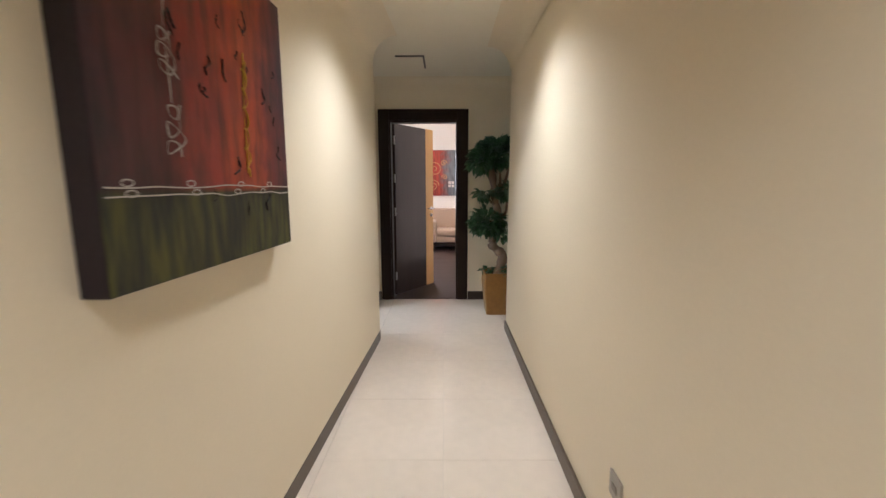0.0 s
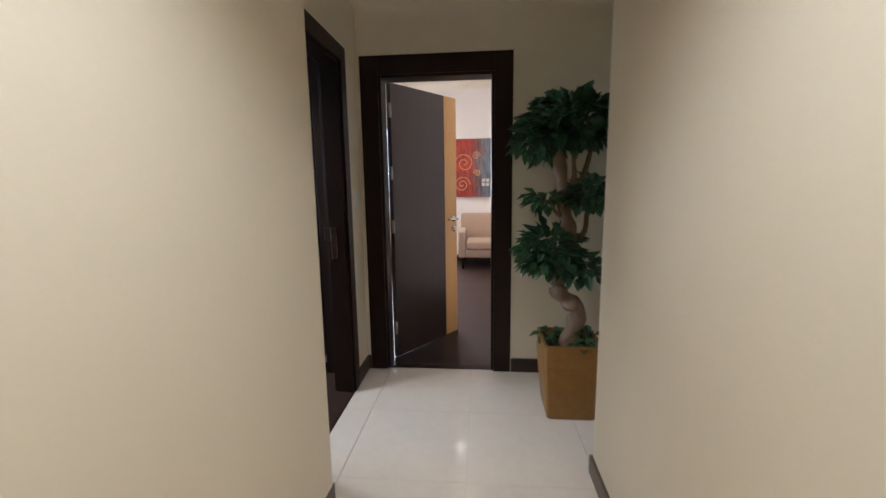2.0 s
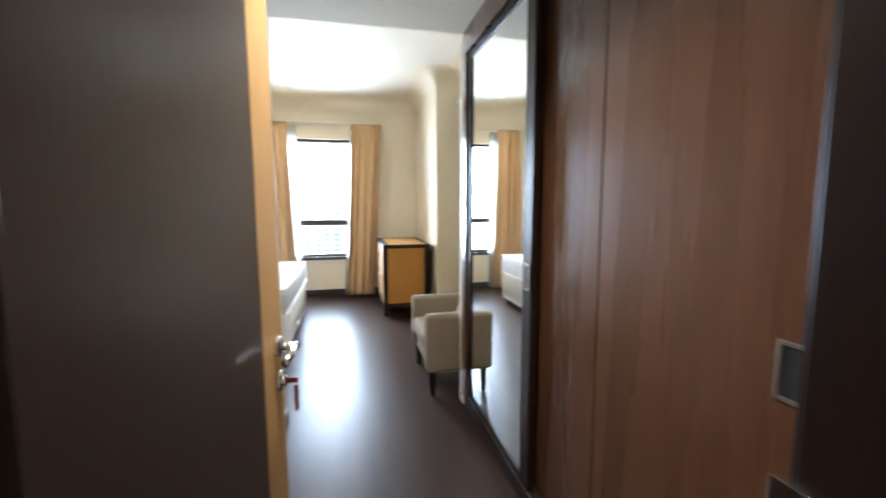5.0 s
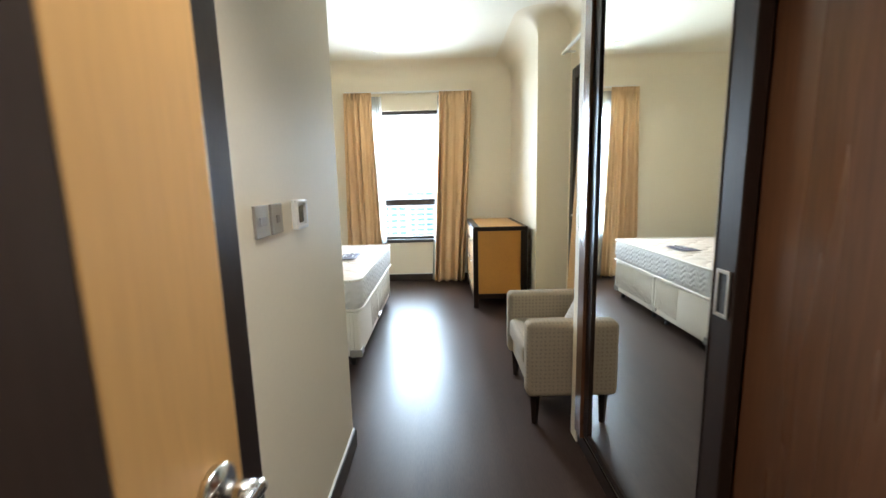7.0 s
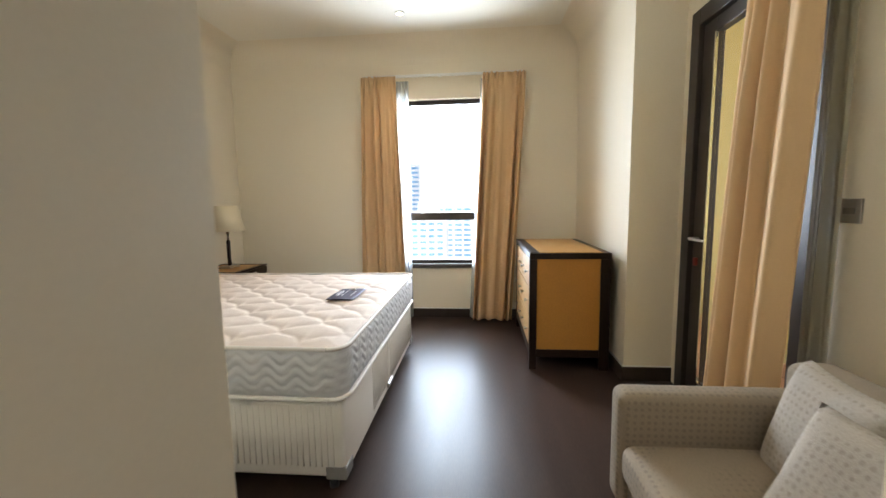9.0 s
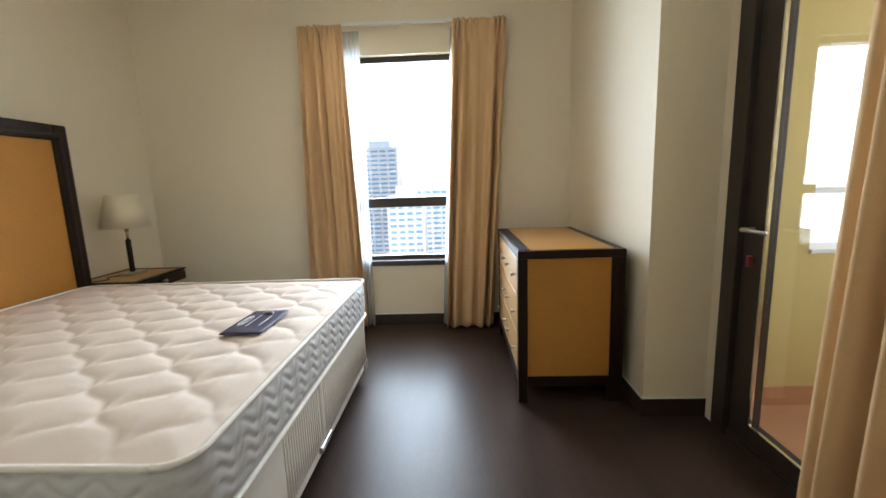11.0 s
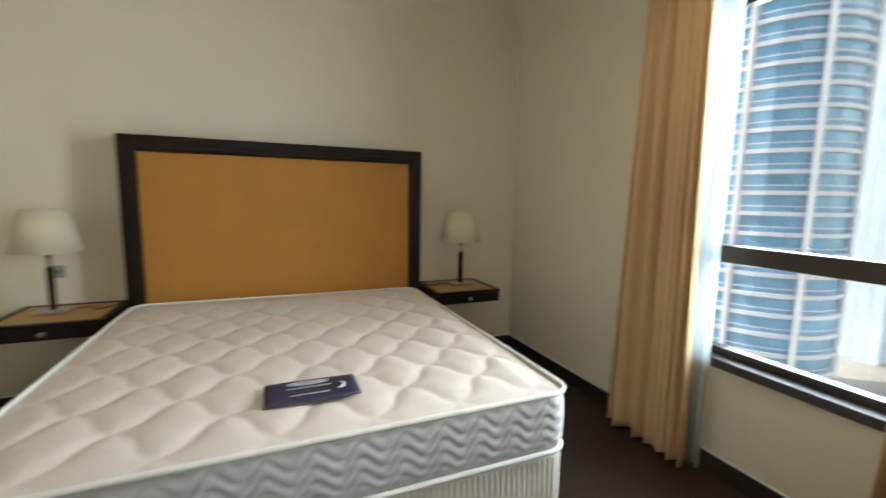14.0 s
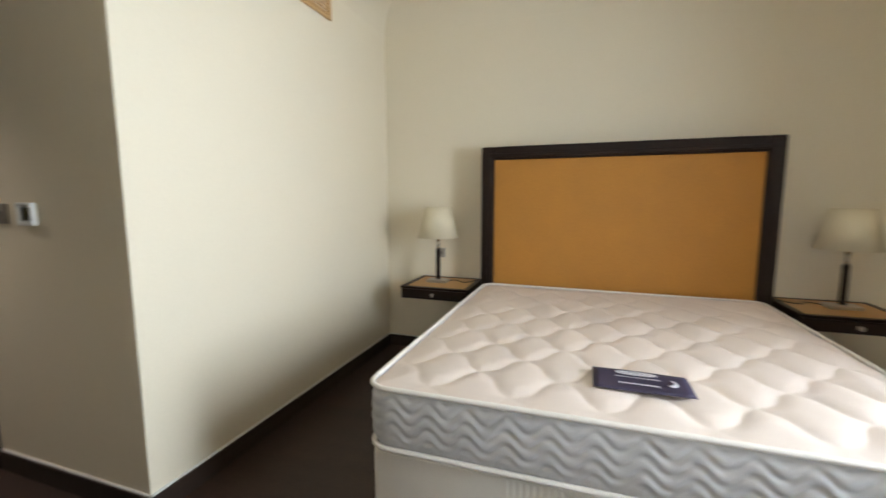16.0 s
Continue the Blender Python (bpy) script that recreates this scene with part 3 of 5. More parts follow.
# ---- windows ----
def window(name, x0, x1, y0, y1, z0, z1, zm, axis, label):
    """A bronze frame with one transom bar, two panes and a sill. Thickness runs along axis."""
    w = thing(name, ((x0 + x1) / 2, (y0 + y1) / 2, z0), label, "window")
    w["kind"] = "structure"
    f = 0.05

    def bars(rows, bevel=0.003):
        return boxes(*[(r if axis == "x" else r) for r in rows], bevel=bevel)
    if axis == "x":
        part("window_frame", bars([(x0, x1, y0, y0 + f, z0, z1), (x0, x1, y1 - f, y1, z0, z1), (x0, x1, y0 + f, y1 - f, z1 - f, z1), (x0, x1, y0 + f, y1 - f, z0, z0 + f)]), FRAME, w)
        part("transom", bars([(x0 - 0.005, x1 + 0.012, y0 + f, y1 - f, zm - 0.043, zm + 0.043)]), FRAME, w)
        xm = (x0 + x1) / 2
        for a, b in ((z0 + f, zm - 0.043), (zm + 0.043, z1 - f)):
            part("pane", boxes((xm - 0.004, xm + 0.004, y0 + f, y1 - f, a, b)), GLASS, w, "clear glass pane").visible_shadow = False
    else:
        part("window_frame", bars([(x0, x0 + f, y0, y1, z0, z1), (x1 - f, x1, y0, y1, z0, z1), (x0 + f, x1 - f, y0, y1, z1 - f, z1), (x0 + f, x1 - f, y0, y1, z0, z0 + f)]), FRAME, w)
        part("transom", bars([(x0 + f, x1 - f, y0 - 0.005, y1 + 0.012, zm - 0.043, zm + 0.043)]), FRAME, w)
        ym = (y0 + y1) / 2
        for a, b in ((z0 + f, zm - 0.043), (zm + 0.043, z1 - f)):
            part("pane", boxes((x0 + f, x1 - f, ym - 0.004, ym + 0.004, a, b)), GLASS, w, "clear glass pane").visible_shadow = False
    return w


w1 = window("window_1", -7.42, -7.36, WY0, WY1, WZ0, WZ1, 1.14, "x", "bronze-framed bedroom window looking out on towers")
part("window_sill", boxes((-7.36, -7.275, WY0, WY1, WZ0 - 0.035, WZ0 + 0.012), bevel=0.004), FRAME, w1, "dark sill")
window("window_2", -2.35, -1.15, 9.93, 9.98, 0.66, 2.4, 1.2, "y", "bronze-framed window of the second room")


# ---- balcony ----
bd = thing("balcony_door", (-5.13, 6.0, 0), "dark bronze glazed balcony door, closed", "door")
bd["kind"] = "structure"
part("frame", boxes((-5.64, -5.54, 5.93, 6.05, 0, 2.46), (-4.55, -4.45, 5.93, 6.05, 0, 2.46), (-5.54, -4.55, 5.93, 6.05, 2.36, 2.46), (-5.54, -4.55, 5.95, 6.05, 0, 0.03), bevel=0.004), FRAME, bd)
leaf = part("leaf", boxes((-5.53, -5.40, 5.955, 6.01, 0.035, 2.35), (-4.66, -4.56, 5.955, 6.01, 0.035, 2.35), (-5.40, -4.66, 5.955, 6.01, 2.27, 2.35), (-5.40, -4.66, 5.955, 6.01, 0.035, 0.13), bevel=0.004), FRAME, bd)
part("glazing_bead", boxes((-5.40, -5.39, 5.95, 5.965, 0.13, 2.27), (-5.39, -4.66, 5.95, 5.965, 0.13, 0.14)), CHROME, bd, "bright metal glazing bead")
part("pane", boxes((-5.39, -4.66, 5.98, 5.986, 0.13, 2.27)), GLASS, bd, "clear glass pane").visible_shadow = False
bm = bmesh.new()
cyl(bm, (-5.47, 5.955, 1.05), (-5.47, 5.90, 1.05), 0.011)
cyl(bm, (-5.48, 5.905, 1.05), (-5.33, 5.905, 1.05), 0.009)
part("handle", bm, METAL, bd, "dull metal lever", True)
part("key", boxes((-5.482, -5.458, 5.935, 5.955, 0.88, 0.93), bevel=0.003), mat("red_key", (0.3, 0.05, 0.04), 0.5), bd, "small red key at the lock")
structure("floor_balcony", boxes((-5.9, -3.3, 6.1, 7.6, -0.15, -0.02)), TERRA, "terracotta balcony floor", "floor")
structure("wall_balcony_end", boxes((-6.05, -5.85, 6.1, 6.52, 0, 2.9), (-6.05, -5.85, 6.52, 7.4, 0, 0.86), (-6.05, -5.85, 6.52, 7.4, 1.93, 2.9), (-6.05, -5.85, 7.4, 7.6, 0, 2.9)),
          BALCWALL, "yellow balcony end wall with an opening", "wall")
structure("wall_balcony_side", boxes((-3.45, -3.3, 6.1, 7.6, 0, 2.9)), BALCWALL, "yellow balcony side wall", "wall")
structure("ceiling_balcony", boxes((-6.05, -3.3, 6.1, 7.6, 2.75, 2.9)), BALCWALL, "yellow balcony ceiling", "ceiling")
structure("wall_balcony_parapet", boxes((-5.85, -3.45, 7.45, 7.6, 0, 0.7)), BALCWALL, "yellow balcony parapet", "wall")
structure("trim_balcony_skirting", boxes((-5.85, -5.838, 6.1, 7.45, -0.02, 0.09)), TERRA, "terracotta skirting", "trim")
br = thing("balcony_rail", (-5.95, 6.96, 0.86), "white metal rail in the balcony opening", "railing")
part("bar", boxes((-5.97, -5.93, 6.52, 7.4, 1.16, 1.21), bevel=0.004), WHITEPL, br)
part("sill", boxes((-6.06, -5.835, 6.52, 7.4, 0.86, 0.885), bevel=0.004), WHITEPL, br)


# ---- curtains ----
def cloth(axis, a_top, a_bot, p_top, p_bot, z0, z1, folds, depth, seed, pinch=True, n=170, rows=42):
    """A hanging cloth with deep folds that gathers at a pleated head and spreads below."""
    rng = random.Random(seed)
    ph = [rng.uniform(0, 6.28) for _ in range(5)]
    bm = bmesh.new()
    grid = []
    for j in range(rows + 1):
        v = j / rows
        z = z1 + (z0 - z1) * v
        line = []
        for i in range(n + 1):
            u = i / n
            a = (a_top[0] + (a_top[1] - a_top[0]) * u) * (1 - v) + (a_bot[0] + (a_bot[1] - a_bot[0]) * u) * v
            w = u + 0.05 * math.sin(6 * u + ph[0] + v * 1.1) + 0.02 * math.sin(15 * u + ph[1])
            amp = depth * (0.35 + 0.65 * min(1, v * 3)) * (0.7 + 0.45 * math.sin(8 * u + ph[2] + v))
            fold = math.sin(2 * math.pi * folds * w + ph[3] + 0.5 * math.sin(2.2 * v + ph[4]))
            fold = math.copysign(abs(fold) ** 0.75, fold)
            if pinch and v < 0.075:
                k = 1 - v / 0.075
                amp *= 1 + 0.9 * k
                fold = (1 - k) * fold + k * math.sin(2 * math.pi * folds * 2 * w)
            p = p_top + (p_bot - p_top) * v + amp * fold
            zz = z + (0.012 * math.sin(2 * math.pi * folds * w) if j == rows else 0)
            line.append(bm.verts.new((p, a, zz) if axis == "y" else (a, p, zz)))
        grid.append(line)
    for r0, r1 in zip(grid, grid[1:]):
        for i in range(n):
            bm.faces.new((r0[i], r0[i + 1], r1[i + 1], r1[i]))
    return bm


def curtain(name, label, loc, bm, material, thick=0.003):
    c = thing(name, loc, label, "curtain", "curtains")
    ob = part("cloth", bm, material, c, "", True)
    if thick:
        s = ob.modifiers.new("thickness", "SOLIDIFY")
        s.thickness = thick
    return c


curtain("curtain", "tan pleated curtain beside the bedroom window", (-7.15, 3.45, 0.02),
        cloth("y", (3.33, 3.70), (3.27, 3.78), -7.20, -7.17, 0.015, 2.62, 5.5, 0.05, 1), CURTAIN)
curtain("curtain", "tan pleated curtain hanging behind the chest of drawers", (-7.15, 4.8, 0.02),
        cloth("y", (4.62, 5.06), (4.50, 4.92), -7.20, -7.16, 0.015, 2.62, 4.5, 0.046, 2), CURTAIN)
curtain("sheer_curtain", "white sheer curtain at the window edge", (-7.24, 3.7, 0.02),
        cloth("y", (3.64, 3.83), (3.64, 3.83), -7.25, -7.235, 0.02, 2.58, 5, 0.012, 3, False, 60), SHEER, 0)
curtain("sheer_curtain", "white sheer curtain bunched under the tan curtain", (-7.24, 4.6, 0.02),
        cloth("y", (4.60, 4.72), (4.46, 4.64), -7.25, -7.235, 0.02, 2.58, 5, 0.012, 4, False, 60), SHEER, 0)
curtain("curtain", "tan long curtain gathered at the balcony door", (-4.6, 5.75, 0.02),
        cloth("x", (-4.82, -4.42), (-4.74, -4.37), 5.81, 5.66, 0.015, 2.60, 3.5, 0.05, 5), CURTAIN)
curtain("sheer_curtain", "sheer curtain gathered beside the balcony curtain, shade in its grey colour", (-4.37, 5.88, 0.02),
        cloth("x", (-4.50, -4.37), (-4.50, -4.36), 5.885, 5.88, 0.02, 2.60, 4, 0.02, 6, False, 60), SHEER_SHADED, 0)


def rail(loc, rows, label):
    r = thing("curtain_rail", loc, label, "curtain rail", "curtain rails")
    part("track", boxes(rows[0], bevel=0.004), WHITEPL, r)
    for b in rows[1:]:
        part("bracket", boxes(b, bevel=0.002), WHITEPL, r)


rail((-7.24, 4.2, 2.62), [(-7.25, -7.225, 3.34, 5.05, 2.615, 2.64), (-7.3, -7.25, 3.36, 3.39, 2.62, 2.635), (-7.3, -7.25, 4.15, 4.18, 2.62, 2.635), (-7.3, -7.25, 5.0, 5.03, 2.62, 2.635)],
     "white curtain rail over the bedroom window")
rail((-4.9, 5.86, 2.6), [(-5.66, -4.3, 5.825, 5.85, 2.60, 2.625), (-5.6, -5.57, 5.85, 5.94, 2.605, 2.62), (-4.4, -4.37, 5.85, 5.94, 2.605, 2.62)],
     "white curtain rail over the balcony door")


# ---- bed ----
BX0, BX1, BY0, BY1 = -6.222, -4.402, 2.10, 3.985
bed_base = thing("divan_bed_base", (-5.31, 3.04, 0), "cream two-part divan bed base with ribbed cloth sides", "bed")


def rounded_box(x0, x1, y0, y1, z0, z1, r):
    bm = bmesh.new()
    box(bm, x0, x1, y0, y1, z0, z1)
    bmesh.ops.bevel(bm, geom=bm.edges[:], offset=r, segments=4, affect="EDGES", profile=0.5)
    return bm


XM = -5.305
for x0, x1 in ((BX0, XM - 0.004), (XM + 0.004, BX1)):
    body = part("divan_half", rounded_box(x0, x1, BY0 + 0.01, BY1 - 0.01, 0.085, 0.445, 0.022), DIVAN, bed_base, "", True)
    bm = bmesh.new()
    n = int((x1 - x0 - 0.06) / 0.022)
    for k in range(n):
        x = x0 + 0.03 + (k + 0.5) * (x1 - x0 - 0.06) / n
        if x1 > XM and x > XM + 0.42:
            continue
        cyl(bm, (x, BY1 - 0.010, 0.14), (x, BY1 - 0.010, 0.425), 0.004, seg=6)
    part("ribs", bm, DIVAN, body, "vertical stitched ribs", True)
for x, sx in ((BX1, -1), (BX0, 1)):
    bm = bmesh.new()
    for k in range(64):
        y = BY0 + 0.06 + k * 0.028
        cyl(bm, (x, y, 0.14), (x, y, 0.425), 0.004, seg=6)
    part("side_ribs", bm, DIVAN, bed_base, "vertical stitched ribs", True)
for x in (BX0 + 0.07, XM - 0.12, XM + 0.12, BX1 - 0.07):
    for y in (BY0 + 0.15, BY1 - 0.09):
        bm = bmesh.new()
        cyl(bm, (x, y, 0.0), (x, y, 0.05), 0.022)
        cyl(bm, (x, y, 0.05), (x, y, 0.115), 0.012)
        part("castor", bm, BLACK, bed_base, "", True)
for x0, x1 in ((BX0 - 0.004, BX0 + 0.10), (BX1 - 0.10, BX1 + 0.004)):
    part("corner_guard", boxes((x0, x1, BY1 - 0.10, BY1 - 0.004, 0.08, 0.14), bevel=0.006), mat("grey_plastic_guard", (0.22, 0.2, 0.18), 0.5), bed_base, "grey plastic corner guard")
part("link_bar", boxes((XM - 0.07, XM + 0.07, BY1 - 0.012, BY1 + 0.006, 0.12, 0.15), bevel=0.003), METAL, bed_base, "steel bar linking the halves")

mattress = thing("mattress", (-5.31, 3.04, 0.45), "cream quilted bare mattress with grey wavy border", "mattress")
Z0, Z1 = 0.455, 0.700


def outline(r, n_side, inset=0.0):
    """Points and outward ways round the mattress, with rounded corners."""
    x0, x1, y0, y1 = BX0 + inset, BX1 - inset, BY0 + inset, BY1 - inset
    out = []
    for cx, cy, a0, (ex, ey) in ((x1 - r, y1 - r, 0, (x0 + r, y1)), (x0 + r, y1 - r, 90, (x0, y0 + r)), (x0 + r, y0 + r, 180, (x1 - r, y0)), (x1 - r, y0 + r, 270, (x1, y1 - r))):
        for k in range(6):
            a = radians(a0 + 90 * k / 6)
            out.append((Vector((cx + r * math.cos(a), cy + r * math.sin(a), 0)), Vector((math.cos(a), math.sin(a), 0))))
        a = radians(a0 + 90)
        s = Vector((cx + r * math.cos(a), cy + r * math.sin(a), 0))
        e = Vector((ex, ey, 0))
        d = Vector((math.cos(a), math.sin(a), 0))
        for k in range(n_side):
            out.append((s.lerp(e, k / n_side), d))
    return out


ring = outline(0.07, 190)
bm = bmesh.new()
levels = 30
rows = []
s = 0.0
run = [0.0]
for (a, _), (b, _) in zip(ring, ring[1:]):
    s += (b - a).length
    run.append(s)
for j in range(levels + 1):
    v = j / levels
    z = Z0 + 0.012 + (Z1 - Z0 - 0.024) * v
    line = []
    for (p, d), s in zip(ring, run):
        tri = abs(((s / 0.135) % 1) * 2 - 1)
        tri = 0.5 - 0.5 * math.cos(math.pi * tri)
        q = (z - 0.045 * tri) / 0.047
        groove = abs((q % 1) - 0.5) * 2
        edge = min(1, 6 * v, 6 * (1 - v))
        puff = 0.004 * edge + 0.009 * edge * (1 - groove ** 3) + 0.006 * math.sin(math.pi * v)
        line.append(bm.verts.new((p.x + d.x * puff, p.y + d.y * puff, z)))
    rows.append(line)
m = len(ring)
for a, b in zip(rows, rows[1:]):
    for k in range(m):
        bm.faces.new((a[k], a[(k + 1) % m], b[(k + 1) % m], b[k]))
part("border", bm, BORDER, mattress, "grey side band stitched in zigzag waves", True)
bm = bmesh.new()
nx, ny = 210, 216
grid = []
for j in range(ny + 1):
    line = []
    for i in range(nx + 1):
        u, v = i / nx, j / ny
        x, y = BX0 + (BX1 - BX0) * u, BY0 + (BY1 - BY0) * v
        cx = max(0, max(BX0 + 0.07 - x, x - BX1 + 0.07))
        cy = max(0, max(BY0 + 0.07 - y, y - BY1 + 0.07))
        if cx and cy and math.hypot(cx, cy) > 0.07:
            k = 0.07 / math.hypot(cx, cy)
            x += (cx - cx * k) * (1 if x < XM else -1)
            y += (cy - cy * k) * (1 if y < 3 else -1)
        p, q = (x * 0.88 + y * 0.80) / 0.262, (x * 0.88 - y * 0.80) / 0.262
        p, q = p + 0.06 * math.sin(2 * math.pi * q), q + 0.06 * math.sin(2 * math.pi * p + 0.4)
        g = min(abs((p % 1) - 0.5), abs((q % 1) - 0.5)) * 2
        edge = min(1, 14 * min(u, 1 - u, v, 1 - v))
        h = 0.0115 * (1 - (1 - min(1, g * 1.3)) ** 2.6) * (0.3 + 0.7 * edge) + 0.004 * noise.noise(Vector((x * 5, y * 5, 1)))
        sag = 0.012 * (1 - edge)
        line.append(bm.verts.new((x, y, Z1 - 0.006 + h - sag)))
    grid.append(line)
for a, b in zip(grid, grid[1:]):
    for i in range(nx):
        bm.faces.new((a[i], a[i + 1], b[i + 1], b[i]))
part("quilted_top", bm, MATTRESS, mattress, "cream top quilted in diamonds", True)
for z in (Z0 + 0.006, Z1 - 0.012):
    bm = bmesh.new()
    pts = [p + d * 0.012 + Vector((0, 0, z + 0.004 * math.sin(k * 0.05))) for k, (p, d) in enumerate(outline(0.07, 40))]
    tube(bm, pts + [pts[0]], [0.010] * (len(pts) + 1), 8)
    part("piping", bm, PIPING, mattress, "pale corded seam", True)
part("mattress_core", rounded_box(BX0 + 0.02, BX1 - 0.02, BY0 + 0.02, BY1 - 0.02, Z0 - 0.012, Z1 - 0.03, 0.03), DIVAN, mattress)

# label sewn on the mattress
LZ = Z1 + 0.018
lab = thing("mattress_label", (-5.32, 3.71, LZ), "navy woven label lying on the mattress", "label")
bm = bmesh.new()
bmesh.ops.create_grid(bm, x_segments=12, y_segments=8, size=0.5, matrix=Matrix.Translation((-5.325, 3.71, LZ)) @ Matrix.Diagonal((0.315, 0.17, 1, 1)))
for v in bm.verts:
    v.co.z += 0.002 * math.sin(v.co.x * 14) * math.sin(v.co.y * 18)
lb = part("cloth", bm, LABEL, lab, "", True)
lb.modifiers.new("thickness", "SOLIDIFY").thickness = 0.003


def ring_of(cx, cy, z, rx, ry, w, n=40, a0=0.0, a1=6.2832):
    bm = bmesh.new()
    pts = [Vector((cx + rx * math.cos(a0 + (a1 - a0) * k / n), cy + ry * math.sin(a0 + (a1 - a0) * k / n), z)) for k in range(n + 1)]
    return tube(bm, pts, [w * (math.sin(math.pi * k / n) if a1 - a0 < 6 else 1) + 0.0004 for k in range(n + 1)], 5)


part("print", ring_of(-5.315, 3.665, LZ + 0.007, 0.068, 0.014, 0.0014), INK, lab, "silver oval printed mark")
part("print", boxes((-5.37, -5.265, 3.661, 3.669, LZ + 0.006, LZ + 0.0075)), INK, lab, "silver printed bar")
part("print", boxes((-5.39, -5.24, 3.699, 3.702, LZ + 0.006, LZ + 0.0075)), INK, lab, "silver printed line")
part("print", boxes((-5.38, -5.25, 3.752, 3.757, LZ + 0.006, LZ + 0.0075)), INK, lab, "fine printed line")
part("print", ring_of(-5.415, 3.715, LZ + 0.007, 0.020, 0.024, 0.006, 24, 1.2, 4.4), INK, lab, "silver crescent shape")

# headboard
hb = thing("headboard", (-5.325, 1.9, 0.1), "amber suede headboard in a dark moulded wood frame", "headboard")
HX0, HX1, HT, FW = -6.31, -4.342, 1.757, 0.10
part("panel", boxes((HX0 + FW, HX1 - FW, 1.84, 2.03, 0.35, HT - FW), bevel=0.004), AMBER, hb, "amber suede centre panel")
for x0, x1, z0, z1 in ((HX0, HX0 + FW, 0.0, HT), (HX1 - FW, HX1, 0.0, HT), (HX0 + FW, HX1 - FW, HT - FW, HT)):
    fr = part("frame_rail", boxes((x0, x1, 1.832, 2.05, z0, z1), bevel=0.012), DARKWOOD, hb)
for x0, x1, z0, z1 in ((HX0 + 0.055, HX0 + 0.085, 0.3, HT - 0.055), (HX1 - 0.085, HX1 - 0.055, 0.3, HT - 0.055), (HX0 + 0.085, HX1 - 0.085, HT - 0.085, HT - 0.055)):
    part("bead", boxes((x0, x1, 2.045, 2.062, z0, z1), bevel=0.006), DARKWOOD, hb, "raised dark moulding")


# ---- nightstands and lamps ----
def nightstand(x0, x1, label):
    n = thing("nightstand", ((x0 + x1) / 2, 2.08, 0.58), label, "nightstand", "floating nightstands")
    y0, y1, z0, z1 = 1.832, 2.325, 0.58, 0.678
    part("body", boxes((x0, x1, y0, y1 - 0.018, z0, z1 - 0.012), bevel=0.004), DARKWOOD, n)
    part("top_rim", boxes((x0, x0 + 0.04, y0, y1, z1 - 0.012, z1), (x1 - 0.04, x1, y0, y1, z1 - 0.012, z1), (x0 + 0.04, x1 - 0.04, y0, y0 + 0.03, z1 - 0.012, z1),
                          (x0 + 0.04, x1 - 0.04, y1 - 0.04, y1, z1 - 0.012, z1), bevel=0.002), DARKWOOD, n)
    part("top_inlay", boxes((x0 + 0.04, x1 - 0.04, y0 + 0.03, y1 - 0.04, z1 - 0.012, z1 - 0.003)), TOPWOOD, n, "maple inlay top")
    dr = part("drawer", boxes((x0 + 0.012, x1 - 0.012, y1 - 0.018, y1, z0 + 0.008, z1 - 0.02), bevel=0.003), DARKWOOD, n)
    bm = bmesh.new()
    xm = (x0 + x1) / 2
    cyl(bm, (xm, y1, 0.625), (xm, y1 + 0.016, 0.625), 0.007)
    bmesh.ops.create_uvsphere(bm, u_segments=16, v_segments=10, radius=0.015, matrix=Matrix.Translation((xm, y1 + 0.024, 0.625)))
    part("knob", bm, METAL, dr, "small round nickel knob", True)


nightstand(-4.31, -3.76, "dark wood floating nightstand with a maple top, by the side wall")
nightstand(-6.90, -6.34, "dark wood floating nightstand with a maple top, by the window")


def table_lamp(x, y, label):
    z = 0.676
    t = thing("table_lamp", (x, y, z), label, "lamp", "bedside lamps")
    part("base_plate", boxes((x - 0.085, x + 0.085, y - 0.055, y + 0.055, z, z + 0.022), bevel=0.004), METAL, t)
    part("stem", boxes((x - 0.016, x + 0.016, y - 0.012, y + 0.012, z + 0.022, z + 0.275), bevel=0.003), DARKWOOD, t, "dark square stem")
    bm = bmesh.new()
    cyl(bm, (x, y, z + 0.275), (x, y, z + 0.345), 0.011)
    cyl(bm, (x, y, z + 0.345), (x, y, z + 0.40), 0.018)
    part("holder", bm, CHROME, t, "", True)
    bm = bmesh.new()
    n, r0, r1, h = 48, 0.165, 0.105, 0.25
    zs = z + 0.37
    for (ra, za), (rb, zb) in (((r0, zs), (r1, zs + h)), ((r1, zs + h), (r1 - 0.003, zs + h)), ((r1 - 0.003, zs + h), (r0 - 0.003, zs)), ((r0 - 0.003, zs), (r0, zs))):
        a = [bm.verts.new((x + ra * math.cos(k * 2 * math.pi / n), y + ra * math.sin(k * 2 * math.pi / n), za)) for k in range(n)]
        b = [bm.verts.new((x + rb * math.cos(k * 2 * math.pi / n), y + rb * math.sin(k * 2 * math.pi / n), zb)) for k in range(n)]
        for k in range(n):
            bm.faces.new((a[k], a[(k + 1) % n], b[(k + 1) % n], b[k]))
    bmesh.ops.remove_doubles(bm, verts=bm.verts, dist=0.0005)
    sh = part("shade", bm, SHADE, t, "beige tapered cloth shade", True)
    bm = boxes(*[(x - 0.105, x + 0.105, y - 0.002, y + 0.002, zs + h - 0.035, zs + h - 0.031)])
    part("spider", bm, CHROME, sh)


table_lamp(-3.985, 2.06, "unlit table lamp with dark stem and beige shade")
table_lamp(-6.66, 2.06, "unlit table lamp with dark stem and beige shade")


